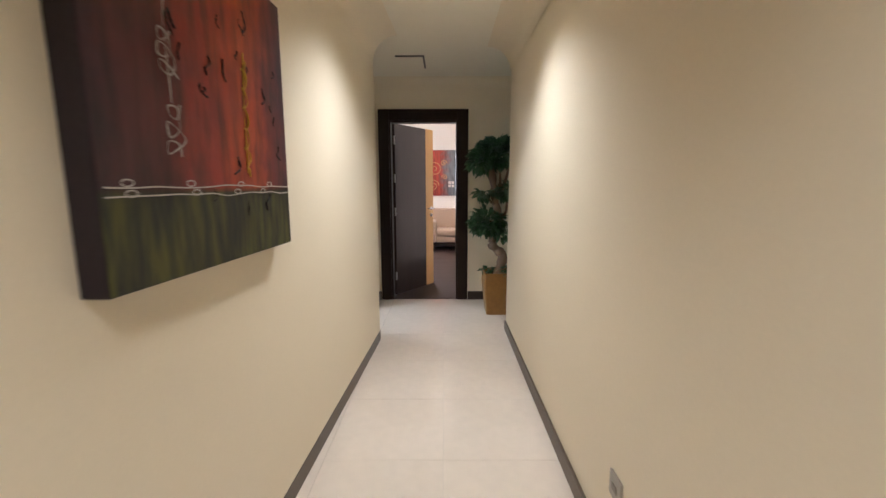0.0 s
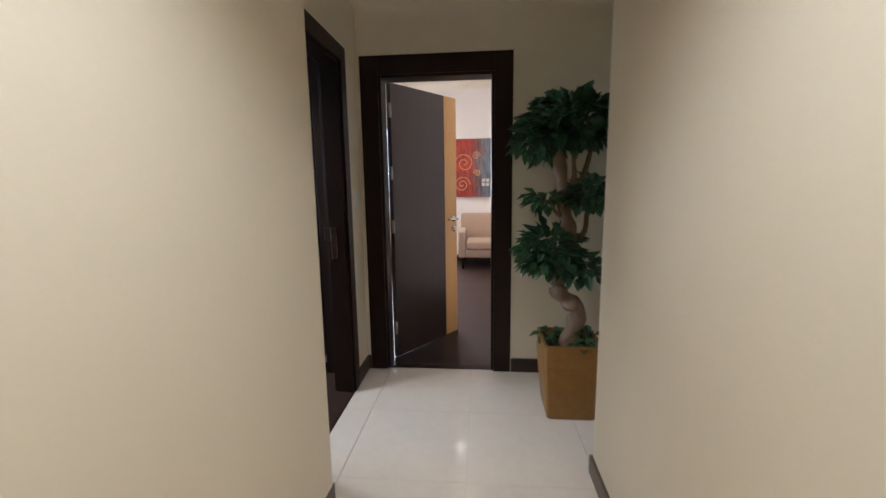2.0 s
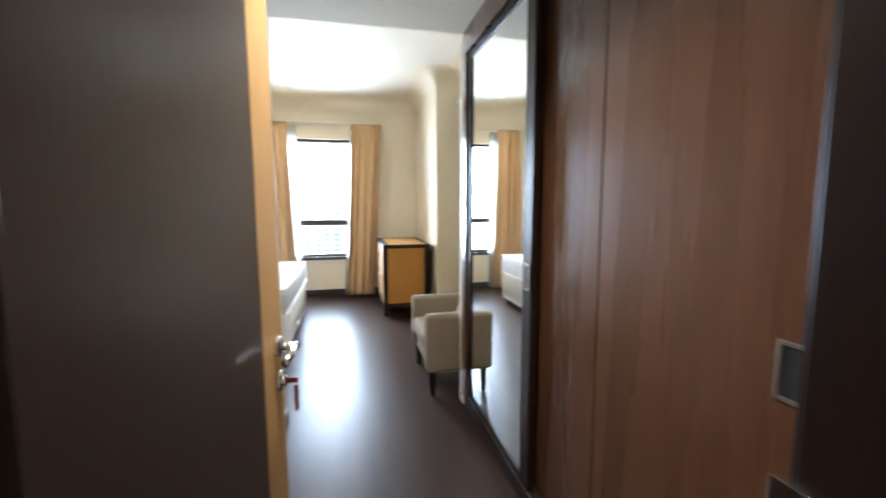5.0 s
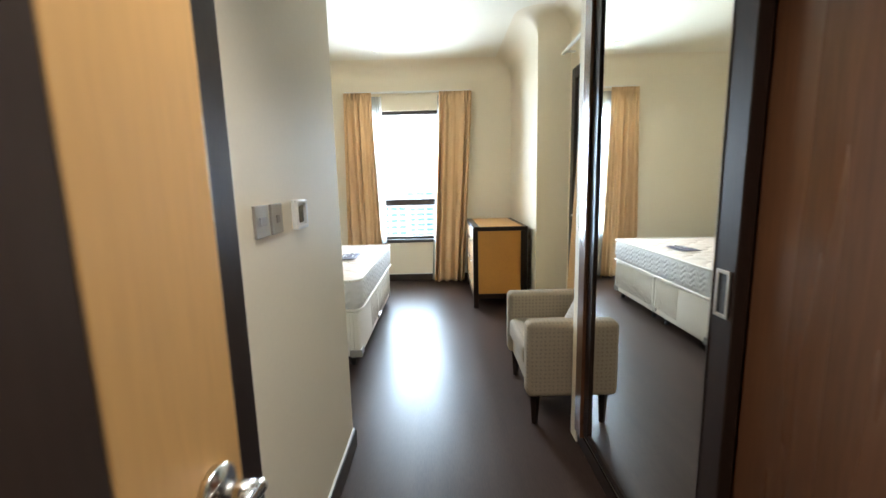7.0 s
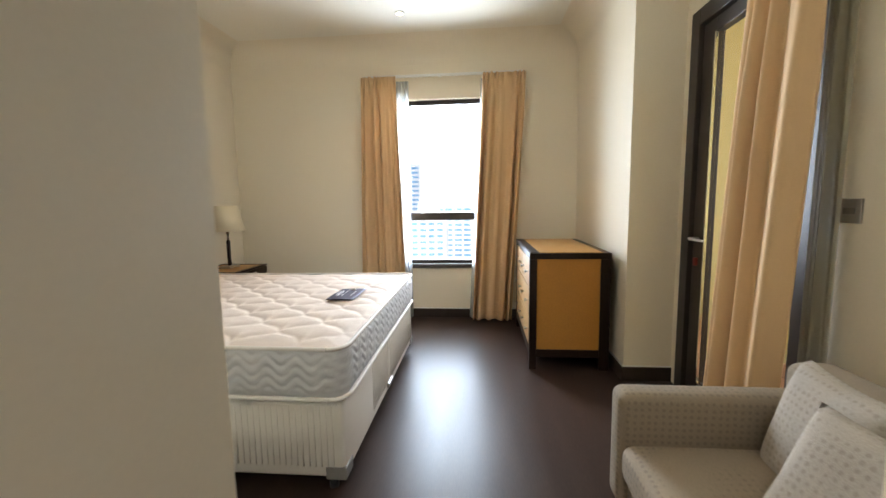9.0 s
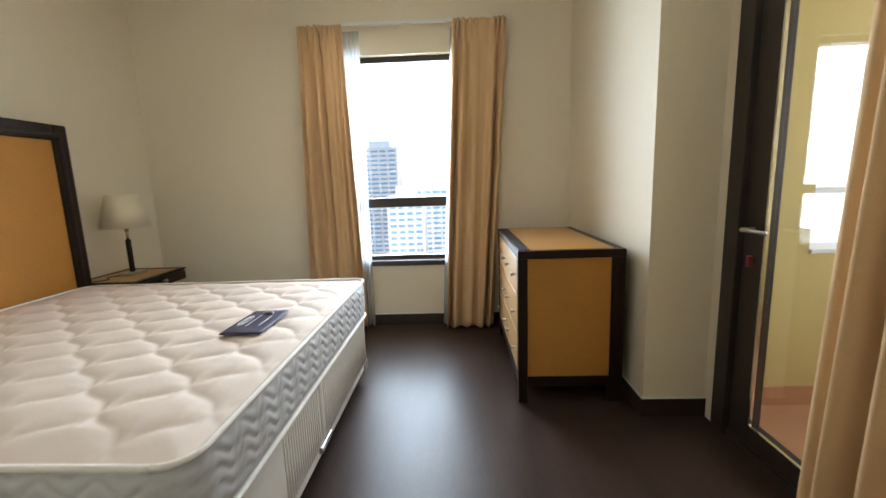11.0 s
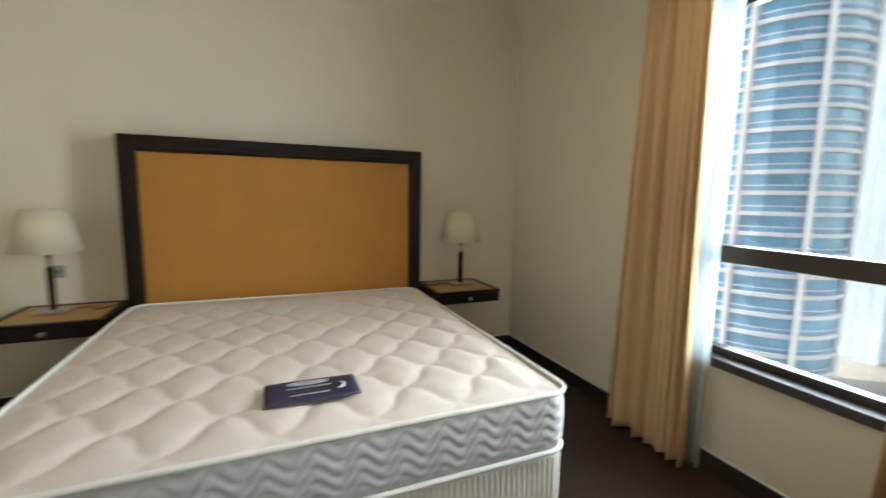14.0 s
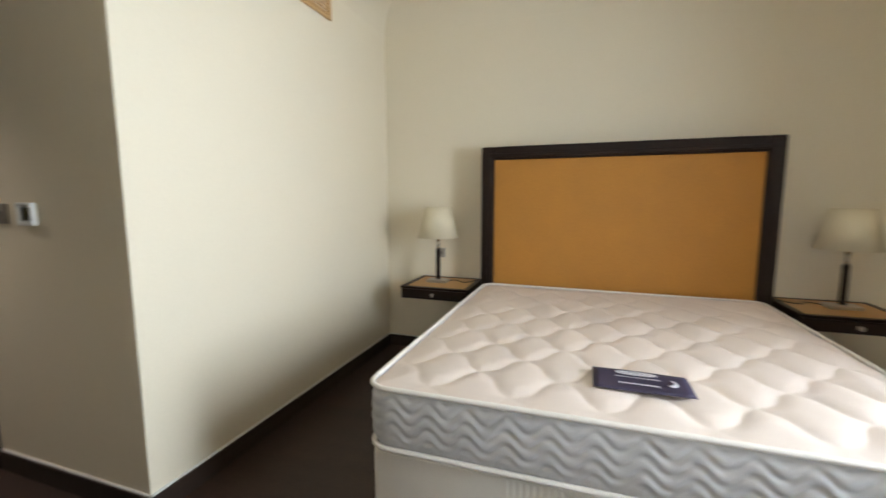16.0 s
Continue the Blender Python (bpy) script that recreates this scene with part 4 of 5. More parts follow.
def cable(pts, label):
    c = thing("lamp_cable", pts[0], label, "cable", "lamp cables")
    line = smooth_line(pts, 8)
    part("cord", tube(bmesh.new(), line, [0.0035] * len(line), 6), BLACK, c, "", True)


cable([(-4.05, 2.02, 0.682), (-4.12, 1.98, 0.682), (-4.2, 2.05, 0.682), (-4.26, 1.98, 0.682), (-4.29, 1.86, 0.682)], "thin black lamp cord lying on the nightstand")
cable([(-6.58, 2.02, 0.682), (-6.52, 1.97, 0.682), (-6.45, 2.04, 0.682), (-6.38, 1.98, 0.682), (-6.35, 1.86, 0.682)], "thin black lamp cord lying on the nightstand")


# ---- switches, sockets, thermostat ----
ROCKER = mat("grey_rocker", (0.20, 0.18, 0.16), 0.4, metal=0.4)


def plate(name, x0, x1, y0, y1, z0, z1, normal, label, rocker=0.35, material=STEEL):
    p = thing(name, ((x0 + x1) / 2, (y0 + y1) / 2, z0), label, "switch" if "switch" in name else "socket")
    pl = part("plate", boxes((x0, x1, y0, y1, z0, z1), bevel=0.002), material, p)
    xm, ym, zm = (x0 + x1) / 2, (y0 + y1) / 2, (z0 + z1) / 2
    h = (z1 - z0) * 0.13
    if abs(normal[0]):
        w = (y1 - y0) * rocker / 2
        xf = x1 if normal[0] > 0 else x0
        b = (min(xf, xf + normal[0] * 0.004), max(xf, xf + normal[0] * 0.004), ym - w, ym + w, zm - h, zm + h)
    else:
        w = (x1 - x0) * rocker / 2
        yf = y1 if normal[1] > 0 else y0
        b = (xm - w, xm + w, min(yf, yf + normal[1] * 0.004), max(yf, yf + normal[1] * 0.004), zm - h, zm + h)
    part("rocker", boxes(b, bevel=0.001), ROCKER if material is STEEL else WHITEPL, pl)


plate("light_switch", -2.565, -2.478, 4.118, 4.127, 1.25, 1.34, (0, 1), "grey metal double light switch on the entry wall", 0.5)
plate("light_switch", -2.665, -2.585, 4.118, 4.127, 1.25, 1.34, (0, 1), "grey metal single light switch on the entry wall", 0.25)
plate("light_switch", -4.43, -4.335, 5.931, 5.94, 1.21, 1.30, (0, -1), "grey metal light switch beside the balcony curtain", 0.5)
plate("light_switch", -0.93, -0.922, 5.24, 5.32, 1.21, 1.33, (1, 0), "white light switch between the two doorways", 0.5, WHITEPL)
plate("wall_socket", 0.433, 0.442, 1.78, 1.87, 0.30, 0.39, (-1, 0), "grey metal wall socket low on the corridor wall", 0.4)
plate("wall_socket", -3.97, -3.90, 1.83, 1.838, 0.85, 0.93, (0, 1), "grey metal socket above the nightstand", 0.5)
th = thing("thermostat", (-2.85, 4.13, 1.24), "white square thermostat with dark display on the entry wall", "thermostat")
part("case", boxes((-2.872, -2.765, 4.118, 4.128, 1.245, 1.345), bevel=0.004), WHITEPL, th)
part("bezel", boxes((-2.872, -2.858, 4.128, 4.14, 1.245, 1.345), (-2.779, -2.765, 4.128, 4.14, 1.245, 1.345), (-2.858, -2.779, 4.128, 4.14, 1.245, 1.259), (-2.858, -2.779, 4.128, 4.14, 1.331, 1.345), bevel=0.004), WHITEPL, th, "raised rounded white rim")
part("display", boxes((-2.850, -2.787, 4.1275, 4.131, 1.266, 1.324), bevel=0.001), mat("dim_display", (0.06, 0.055, 0.03), 0.2), th, "dark greenish display")
vent = thing("wall_vent", (-3.42, 2.95, 2.60), "beige slatted air grille high on the side wall", "vent")
part("frame", boxes((-3.43, -3.415, 2.66, 2.69, 2.57, 2.82), (-3.43, -3.415, 3.31, 3.34, 2.57, 2.82), (-3.43, -3.415, 2.69, 3.31, 2.57, 2.595), (-3.43, -3.415, 2.69, 3.31, 2.795, 2.82), bevel=0.002), DRAWERWOOD, vent)
for k in range(8):
    part("slat", boxes((-3.428, -3.416, 2.69, 3.31, 2.60 + k * 0.025, 2.612 + k * 0.025)), DRAWERWOOD, vent)

# ---- chest of drawers ----
ch = thing("chest_of_drawers", (-6.435, 5.265, 0), "amber-panelled chest of drawers with dark wood frame and top border", "chest of drawers")
X0, X1, Y0, Y1, HT2 = -7.01, -5.862, 4.953, 5.553, 0.915
for x0, x1 in ((X0, X0 + 0.05), (X1 - 0.05, X1)):
    for y0, y1 in ((Y0, Y0 + 0.055), (Y1 - 0.075, Y1)):
        part("corner_post", boxes((x0, x1, y0, y1, 0, HT2 - 0.05), bevel=0.004), DARKWOOD, ch)
for z0, z1 in ((0.10, 0.16),):
    part("side_rail", boxes((X1 - 0.045, X1 - 0.003, Y0 + 0.055, Y1 - 0.075, z0, z1), bevel=0.003), DARKWOOD, ch)
    part("side_rail", boxes((X0 + 0.003, X0 + 0.045, Y0 + 0.055, Y1 - 0.075, z0, z1), bevel=0.003), DARKWOOD, ch)
    part("front_rail", boxes((X0 + 0.05, X1 - 0.05, Y0 + 0.003, Y0 + 0.045, z0, z1), bevel=0.003), DARKWOOD, ch)
part("side_panel", boxes((X1 - 0.04, X1 - 0.012, Y0 + 0.055, Y1 - 0.075, 0.16, HT2 - 0.05)), AMBER, ch, "amber side panel")
part("side_panel", boxes((X0 + 0.012, X0 + 0.04, Y0 + 0.055, Y1 - 0.075, 0.16, HT2 - 0.05)), AMBER, ch, "amber side panel")
part("back_panel", boxes((X0 + 0.05, X1 - 0.05, Y1 - 0.03, Y1 - 0.01, 0.12, HT2 - 0.05)), DARKWOOD, ch)
top = part("top", boxes((X0, X1, Y0, Y1, HT2 - 0.05, HT2 - 0.004), bevel=0.003), DARKWOOD, ch)
part("top_inlay", boxes((X0 + 0.045, X1 - 0.02, Y0 + 0.075, Y1 - 0.06, HT2 - 0.008, HT2), bevel=0.001), TOPWOOD, top, "maple inlay")
for k in range(4):
    part("groove_strip", boxes((X0 + 0.045, X1 - 0.02, Y0 + 0.008 + k * 0.016, Y0 + 0.018 + k * 0.016, HT2 - 0.006, HT2 + 0.001), bevel=0.002), DARKWOOD, top, "dark reeded strip")
zs = [0.165, 0.40, 0.635, 0.862]
xs = [X0 + 0.055, (X0 + X1) / 2, X1 - 0.055]
for i in range(2):
    for j in range(3):
        dr = part("drawer", boxes((xs[i] + 0.004, xs[i + 1] - 0.004, Y0 + 0.004, Y0 + 0.45, zs[j] + 0.004, zs[j + 1] - 0.004), bevel=0.003), DRAWERWOOD, ch, "pale veneer drawer")
        for f in (0.2, 0.8):
            bm = bmesh.new()
            x = xs[i] + (xs[i + 1] - xs[i]) * f
            z = (zs[j] + zs[j + 1]) / 2
            cyl(bm, (x, Y0 + 0.005, z), (x, Y0 - 0.012, z), 0.007)
            cyl(bm, (x, Y0 - 0.012, z), (x, Y0 - 0.022, z), 0.014, 0.012)
            part("knob", bm, METAL, dr, "round nickel knob", True)


# ---- armchair ----
def soft_box(x0, x1, y0, y1, z0, z1, r, puff=0.0, cuts=6):
    bm = bmesh.new()
    box(bm, x0, x1, y0, y1, z0, z1)
    bmesh.ops.bevel(bm, geom=bm.edges[:], offset=r, segments=4, affect="EDGES", profile=0.5)
    if puff:
        bmesh.ops.subdivide_edges(bm, edges=bm.edges[:], cuts=cuts, use_grid_fill=True)
        cx, cy, cz = (x0 + x1) / 2, (y0 + y1) / 2, (z0 + z1) / 2
        for v in bm.verts:
            u, w, t = (v.co.x - cx) / (x1 - x0) * 2, (v.co.y - cy) / (y1 - y0) * 2, (v.co.z - cz) / (z1 - z0) * 2
            if abs(t) > 0.6:
                v.co.z += math.copysign(puff * (1 - u * u) * (1 - w * w), t)
    return bm


def armchair(name, cx, yf, face, cloth_m, label, group="", back=0.73):
    """A low armchair whose front lies at yf; face -1 looks towards -y."""
    a = thing(name, (cx, yf - face * 0.37, 0), label, "armchair", group)
    W, D = 0.76, 0.76

    def b(x0, x1, d0, d1, z0, z1):
        y0, y1 = sorted((yf - face * d0, yf - face * d1))
        return (cx + x0, cx + x1, y0, y1, z0, z1)
    part("seat_base", soft_box(*b(-W / 2 + 0.12, W / 2 - 0.12, 0.03, D - 0.12, 0.19, 0.33), 0.015), cloth_m, a, "", True)
    part("seat_cushion", soft_box(*b(-W / 2 + 0.122, W / 2 - 0.122, 0.0, D - 0.18, 0.32, 0.455), 0.04, 0.02, 3), cloth_m, a, "", True)
    for s in (-1, 1):
        x0, x1 = sorted((s * W / 2, s * (W / 2 - 0.12)))
        part("arm", soft_box(*b(x0, x1, 0.0, D - 0.04, 0.19, 0.625), 0.035), cloth_m, a, "", True)
    part("backrest", soft_box(*b(-W / 2 + 0.02, W / 2 - 0.02, D - 0.17, D, 0.19, back), 0.04), cloth_m, a, "", True)
    for sx in (-1, 1):
        for d in (0.06, D - 0.07):
            bm = bmesh.new()
            y = yf - face * d
            x = cx + sx * (W / 2 - 0.07)
            cyl(bm, (x, y, 0), (x, y, 0.19), 0.017, 0.028, 4)
            part("leg", bm, DARKWOOD, a, "dark tapered leg")
    return a


armchair("armchair", -3.905, 5.07, -1, CHAIRCLOTH, "taupe dotted-fabric armchair with dark legs beside the wardrobe")


def cushion(loc, rx, rz, size, label, ry=0):
    c = thing("cushion", loc, label, "cushion", "armchair cushions")
    n = 22
    bm = bmesh.new()
    top_, bot = {}, {}
    for i in range(n + 1):
        for j in range(n + 1):
            u, v = 2 * i / n - 1, 2 * j / n - 1
            k = 1 - 0.09 * (1 - u * u) * abs(v) ** 3 if abs(v) > abs(u) else 1 - 0.09 * (1 - v * v) * abs(u) ** 3
            h = 0.075 * ((1 - u ** 4) * (1 - v ** 4)) ** 0.5
            p = Vector((u * size / 2 * k, v * size / 2 * k, 0))
            top_[i, j] = bm.verts.new(p + Vector((0, 0, h)))
            edge = i in (0, n) or j in (0, n)
            bot[i, j] = top_[i, j] if edge else bm.verts.new(p - Vector((0, 0, h)))
    for d in (top_, bot):
        for i in range(n):
            for j in range(n):
                bm.faces.new((d[i, j], d[i + 1, j], d[i + 1, j + 1], d[i, j + 1]))
    ob = new("cover", mesh_of("cover", bm, PILLOW, True))
    ob.parent = c
    c.matrix_world = pose(*loc, rx, ry, rz)


cushion((-3.68, 5.46, 0.565), 60, 12, 0.42, "grey dotted square cushion leaning on the armchair back")
cushion((-3.93, 5.57, 0.60), 74, -4, 0.40, "grey dotted square cushion propped behind another")

# ---- wardrobe ----
wd = thing("wardrobe", (-2.28, 5.64, 0), "built-in sliding wardrobe with a mirror door and a walnut door", "wardrobe")
part("carcass", boxes((-3.41, -3.39, 5.45, 5.96, 0.0, 2.5), (-1.07, -1.05, 5.45, 5.96, 0.0, 2.5), (-3.39, -1.07, 5.94, 5.96, 0.0, 2.5)), DARKWOOD, wd)
part("plinth", boxes((-3.412, -1.045, 5.318, 5.46, 0.0, 0.078), bevel=0.003), DARKWOOD, wd)
part("bottom_track", boxes((-3.36, -1.20, 5.325, 5.332, 0.078, 0.098), (-3.36, -1.20, 5.36, 5.366, 0.078, 0.098), (-3.36, -1.20, 5.40, 5.406, 0.078, 0.098), (-3.36, -1.20, 5.332, 5.40, 0.078, 0.084)), METAL, wd, "dull metal running track")
part("top_rail", boxes((-3.412, -1.045, 5.30, 5.46, 2.37, 2.515), bevel=0.003), WARDROBE, wd)
part("end_post", boxes((-3.412, -3.325, 5.30, 5.46, 0.078, 2.37), bevel=0.003), WARDROBE, wd)
part("end_post", boxes((-1.20, -1.045, 5.30, 5.46, 0.078, 2.37), bevel=0.003), DARKWOOD, wd)
md = part("mirror_door", boxes((-3.325, -3.255, 5.315, 5.35, 0.10, 2.36), (-2.415, -2.335, 5.315, 5.35, 0.10, 2.36), (-3.255, -2.415, 5.315, 5.35, 0.10, 0.135), (-3.255, -2.415, 5.315, 5.35, 2.32, 2.36), bevel=0.003), DARKWOOD, wd, "dark frame of the mirror door")
part("mirror", boxes((-3.255, -2.415, 5.325, 5.335, 0.135, 2.32)), MIRROR, md, "tall mirror glass")
part("mirror_edge", boxes((-2.421, -2.415, 5.313, 5.326, 0.135, 2.32)), CHROME, md, "bright metal strip along the mirror")
sd = part("sliding_door", boxes((-2.43, -1.925, 5.368, 5.398, 0.10, 2.365), (-1.917, -1.24, 5.368, 5.398, 0.10, 2.365), bevel=0.002), WARDROBE, wd, "walnut veneer door with a centre groove")
part("groove", boxes((-1.925, -1.917, 5.375, 5.395, 0.10, 2.365)), DARKWOOD, sd)


def flush_pull(x0, x1, y, z0, z1, parent):
    b = 0.009
    h = part("flush_pull", boxes((x0, x0 + b, y - 0.005, y, z0, z1), (x1 - b, x1, y - 0.005, y, z0, z1), (x0 + b, x1 - b, y - 0.005, y, z0, z0 + b), (x0 + b, x1 - b, y - 0.005, y, z1 - b, z1), bevel=0.001), METAL, parent, "nickel flush pull")
    part("recess", boxes((x0 + b, x1 - b, y - 0.0015, y, z0 + b, z1 - b)), BLACK, h)


flush_pull(-1.315, -1.255, 5.368, 1.04, 1.16, sd)
flush_pull(-2.400, -2.350, 5.315, 1.04, 1.16, md)

# ---- corridor painting ----
pt = thing("canvas_painting", (-0.79, 1.72, 1.143), "large abstract canvas in red, orange and dark green", "painting")
part("canvas", lean(boxes((-0.72, -0.662, 1.33, 2.17, 1.143, 2.0), bevel=0.004)), PAINTEDGE, pt, "dark wrapped canvas edge")
part("painted_face", lean(boxes((-0.663, -0.659, 1.333, 2.167, 1.146, 1.997))), PAINTING, pt)


def scribble(parent, y0, y1, z0, z1, loops, amp, w, material, seed, label):
    rng = random.Random(seed)
    ctrl = []
    n = loops * 5
    for k in range(n + 1):
        t = k / n
        a = k * 2 * math.pi / 5
        ctrl.append((-0.656, y0 + (y1 - y0) * t + amp * math.cos(a) * rng.uniform(0.5, 1.2), z0 + (z1 - z0) * t + amp * 0.9 * math.sin(a) * rng.uniform(0.5, 1.3)))
    line = smooth_line(ctrl, 6)
    part("painted_line", lean(tube(bmesh.new(), line, [w * (0.8 + 0.4 * math.sin(k * 0.3)) for k in range(len(line))], 5)), material, parent, label)


scribble(pt, 1.55, 1.555, 1.43, 1.55, 3, 0.034, 0.0017, WHITELINE, 1, "pale scribbled knot")
scribble(pt, 1.55, 1.545, 1.61, 1.71, 3, 0.028, 0.0017, WHITELINE, 2, "pale scribbled knot")
scribble(pt, 1.545, 1.555, 1.55, 1.86, 1, 0.006, 0.0014, WHITELINE, 6, "pale upright stroke")
scribble(pt, 1.52, 1.54, 1.87, 1.92, 1, 0.045, 0.0017, WHITELINE, 7, "pale hooked stroke")
scribble(pt, 1.875, 1.885, 1.39, 1.74, 6, 0.015, 0.0026, YELLOWLINE, 3, "yellow scribbled column")
scribble(pt, 1.87, 1.885, 1.40, 1.76, 1, 0.004, 0.0022, YELLOWLINE, 8, "yellow upright stroke")
for z, s in ((1.360, 4), (1.338, 5)):
    rng = random.Random(s)
    line = smooth_line([(-0.656, 1.34 + 0.82 * k / 12, z + rng.uniform(-0.004, 0.004)) for k in range(13)], 5)
    part("painted_line", lean(tube(bmesh.new(), line, [0.0018] * len(line), 5)), WHITELINE, pt, "thin white horizontal line")
    for k in range(4):
        y = 1.42 + 0.19 * k + rng.uniform(-0.03, 0.03)
        bm = bmesh.new()
        pts = [Vector((-0.656, y + 0.016 * math.cos(a * 0.5236), z + 0.007 + 0.007 * math.sin(a * 0.5236))) for a in range(13)]
        part("painted_line", lean(tube(bm, pts, [0.0015] * 13, 5)), WHITELINE, pt, "small white loop")

rng = random.Random(21)
for k in range(26):
    y, z, h = rng.uniform(1.45, 2.12), rng.uniform(1.30, 1.95), rng.uniform(0.015, 0.06)
    line = smooth_line([(-0.6575, y + rng.uniform(-0.008, 0.008) * j, z - h * j / 3) for j in range(4)], 3)
    part("paint_ridge", lean(tube(bmesh.new(), line, [rng.uniform(0.001, 0.0035) for _ in line], 5)), PAINTEDGE, pt, "dark cracked paint ridge")

# ---- downlights ----
for x, y, z in ((-6.63, 3.87, BH), (-0.51, 8.8, 3.05)):
    dl = thing("downlight", (x, y, z), "small lit recessed ceiling downlight", "downlight", "ceiling downlights")
    bm = bmesh.new()
    pts = [Vector((x + 0.036 * math.cos(k * math.pi / 16), y + 0.036 * math.sin(k * math.pi / 16), z - 0.003)) for k in range(33)]
    part("ring", tube(bm, pts, [0.007] * 33, 8), WHITEPL, dl, "", True)
    bm = bmesh.new()
    cyl(bm, (x, y, z - 0.006), (x, y, z), 0.029, seg=32)
    part("bulb", bm, LAMPGLOW, dl)

# ---- potted tree ----
tree = thing("potted_tree", (0.44, 4.95, 0), "leafy ficus tree with twisted trunk in an amber pot", "plant")
bm = bmesh.new()
cxp, cyp = 0.438, 4.94


def square_ring(bm, h, z, r):
    out = []
    for sx, sy in ((1, 1), (-1, 1), (-1, -1), (1, -1)):
        for k in range(5):
            a = math.atan2(sy, sx) + radians(-45 + 90 * k / 4)
            out.append(bm.verts.new((cxp + sx * (h - r) + r * math.cos(a), cyp + sy * (h - r) + r * math.sin(a), z)))
    return out


prof = [(0.132, 0.0), (0.138, 0.008), (0.168, 0.33), (0.163, 0.445), (0.166, 0.455), (0.150, 0.455), (0.146, 0.38)]
rings = [square_ring(bm, h, z, 0.02) for h, z in prof]
for a, b in zip(rings, rings[1:]):
    for k in range(20):
        bm.faces.new((a[k], a[(k + 1) % 20], b[(k + 1) % 20], b[k]))
bm.faces.new(rings[0])
part("pot", bm, POT, tree, "square tapered amber-brown pot")
bm = bmesh.new()
bmesh.ops.create_grid(bm, x_segments=18, y_segments=18, size=0.147, matrix=Matrix.Translation((cxp, cyp, 0.41)))
for v in bm.verts:
    v.co.z += 0.012 * noise.noise(v.co * 40)
part("soil", bm, SOIL, tree, "dark bark chips")
line = smooth_line([(0.43, 4.94, 0.40), (0.46, 4.93, 0.52), (0.485, 4.94, 0.62), (0.42, 4.96, 0.68), (0.365, 4.95, 0.75), (0.40, 4.97, 0.86), (0.445, 4.95, 0.95), (0.42, 4.94, 1.08),
                    (0.395, 4.95, 1.2), (0.375, 4.95, 1.35), (0.345, 4.95, 1.52), (0.34, 4.95, 1.62)], 6)
part("trunk", tube(bmesh.new(), line, [0.052 - 0.018 * k / len(line) + 0.007 * math.sin(k * 0.9) for k in range(len(line))], 14), BARK, tree, "twisted grey-brown trunk", True)
for ctrl, r in (([(0.39, 4.95, 1.28), (0.46, 4.94, 1.34), (0.50, 4.95, 1.43), (0.53, 4.95, 1.56)], 0.022), ([(0.44, 4.94, 1.33), (0.44, 4.96, 1.45), (0.43, 4.95, 1.58)], 0.018),
                ([(0.42, 4.95, 1.0), (0.50, 4.93, 1.08), (0.52, 4.95, 1.2), (0.56, 4.95, 1.28)], 0.018), ([(0.40, 4.95, 1.15), (0.34, 4.93, 1.2), (0.30, 4.94, 1.27)], 0.014),
                ([(0.42, 4.95, 0.95), (0.36, 4.9, 0.98), (0.32, 4.92, 1.0)], 0.015), ([(0.43, 4.96, 0.9), (0.48, 4.92, 0.88), (0.53, 4.92, 0.86)], 0.012)):
    line = smooth_line(ctrl, 6)
    part("limb", tube(bmesh.new(), line, [r * (1 - 0.5 * k / len(line)) for k in range(len(line))], 10), BARK, tree, "", True)


def leaf_clump(c, rx, ry, rz, n, seed, size=0.077):
    """A crown of pointed folded leaves with an uneven outline."""
    rng = random.Random(seed)
    bm = bmesh.new()
    for _ in range(n):
        while True:
            d = Vector((rng.uniform(-1, 1), rng.uniform(-1, 1), rng.uniform(-0.8, 1)))
            if 0.12 < d.length < 1:
                break
        d = d.normalized() * (d.length ** 0.55) * rng.uniform(0.72, 1.06)
        p = Vector((c[0] + d.x * rx, c[1] + d.y * ry, c[2] + d.z * rz))
        out = Vector((d.x, d.y, d.z * 0.4 + rng.uniform(-0.55, 0.35))).normalized()
        side = out.cross(Vector((rng.uniform(-0.4, 0.4), rng.uniform(-0.4, 0.4), 1))).normalized()
        up = side.cross(out)
        s = size * rng.uniform(0.7, 1.25)
        w = s * rng.uniform(0.27, 0.37)
        drop = rng.uniform(0.05, 0.3) * s
        base, mid, tip = p, p + out * s * 0.45, p + out * s - up * drop
        q0, q1 = p + out * s * 0.15, p + out * s * 0.75 - up * drop * 0.5
        ring_ = [base, q0 + side * w * 0.6 + up * w * 0.25, mid + side * w + up * w * 0.35, q1 + side * w * 0.6 + up * w * 0.1, tip]
        ringb = [q0 - side * w * 0.6 + up * w * 0.25, mid - side * w + up * w * 0.35, q1 - side * w * 0.6 + up * w * 0.1]
        va = [bm.verts.new(v) for v in ring_]
        vb = [bm.verts.new(v) for v in ringb]
        bm.faces.new((va[0], va[1], va[2], va[3], va[4]))
        bm.faces.new((va[4], vb[2], vb[1], vb[0], va[0]))
    return bm


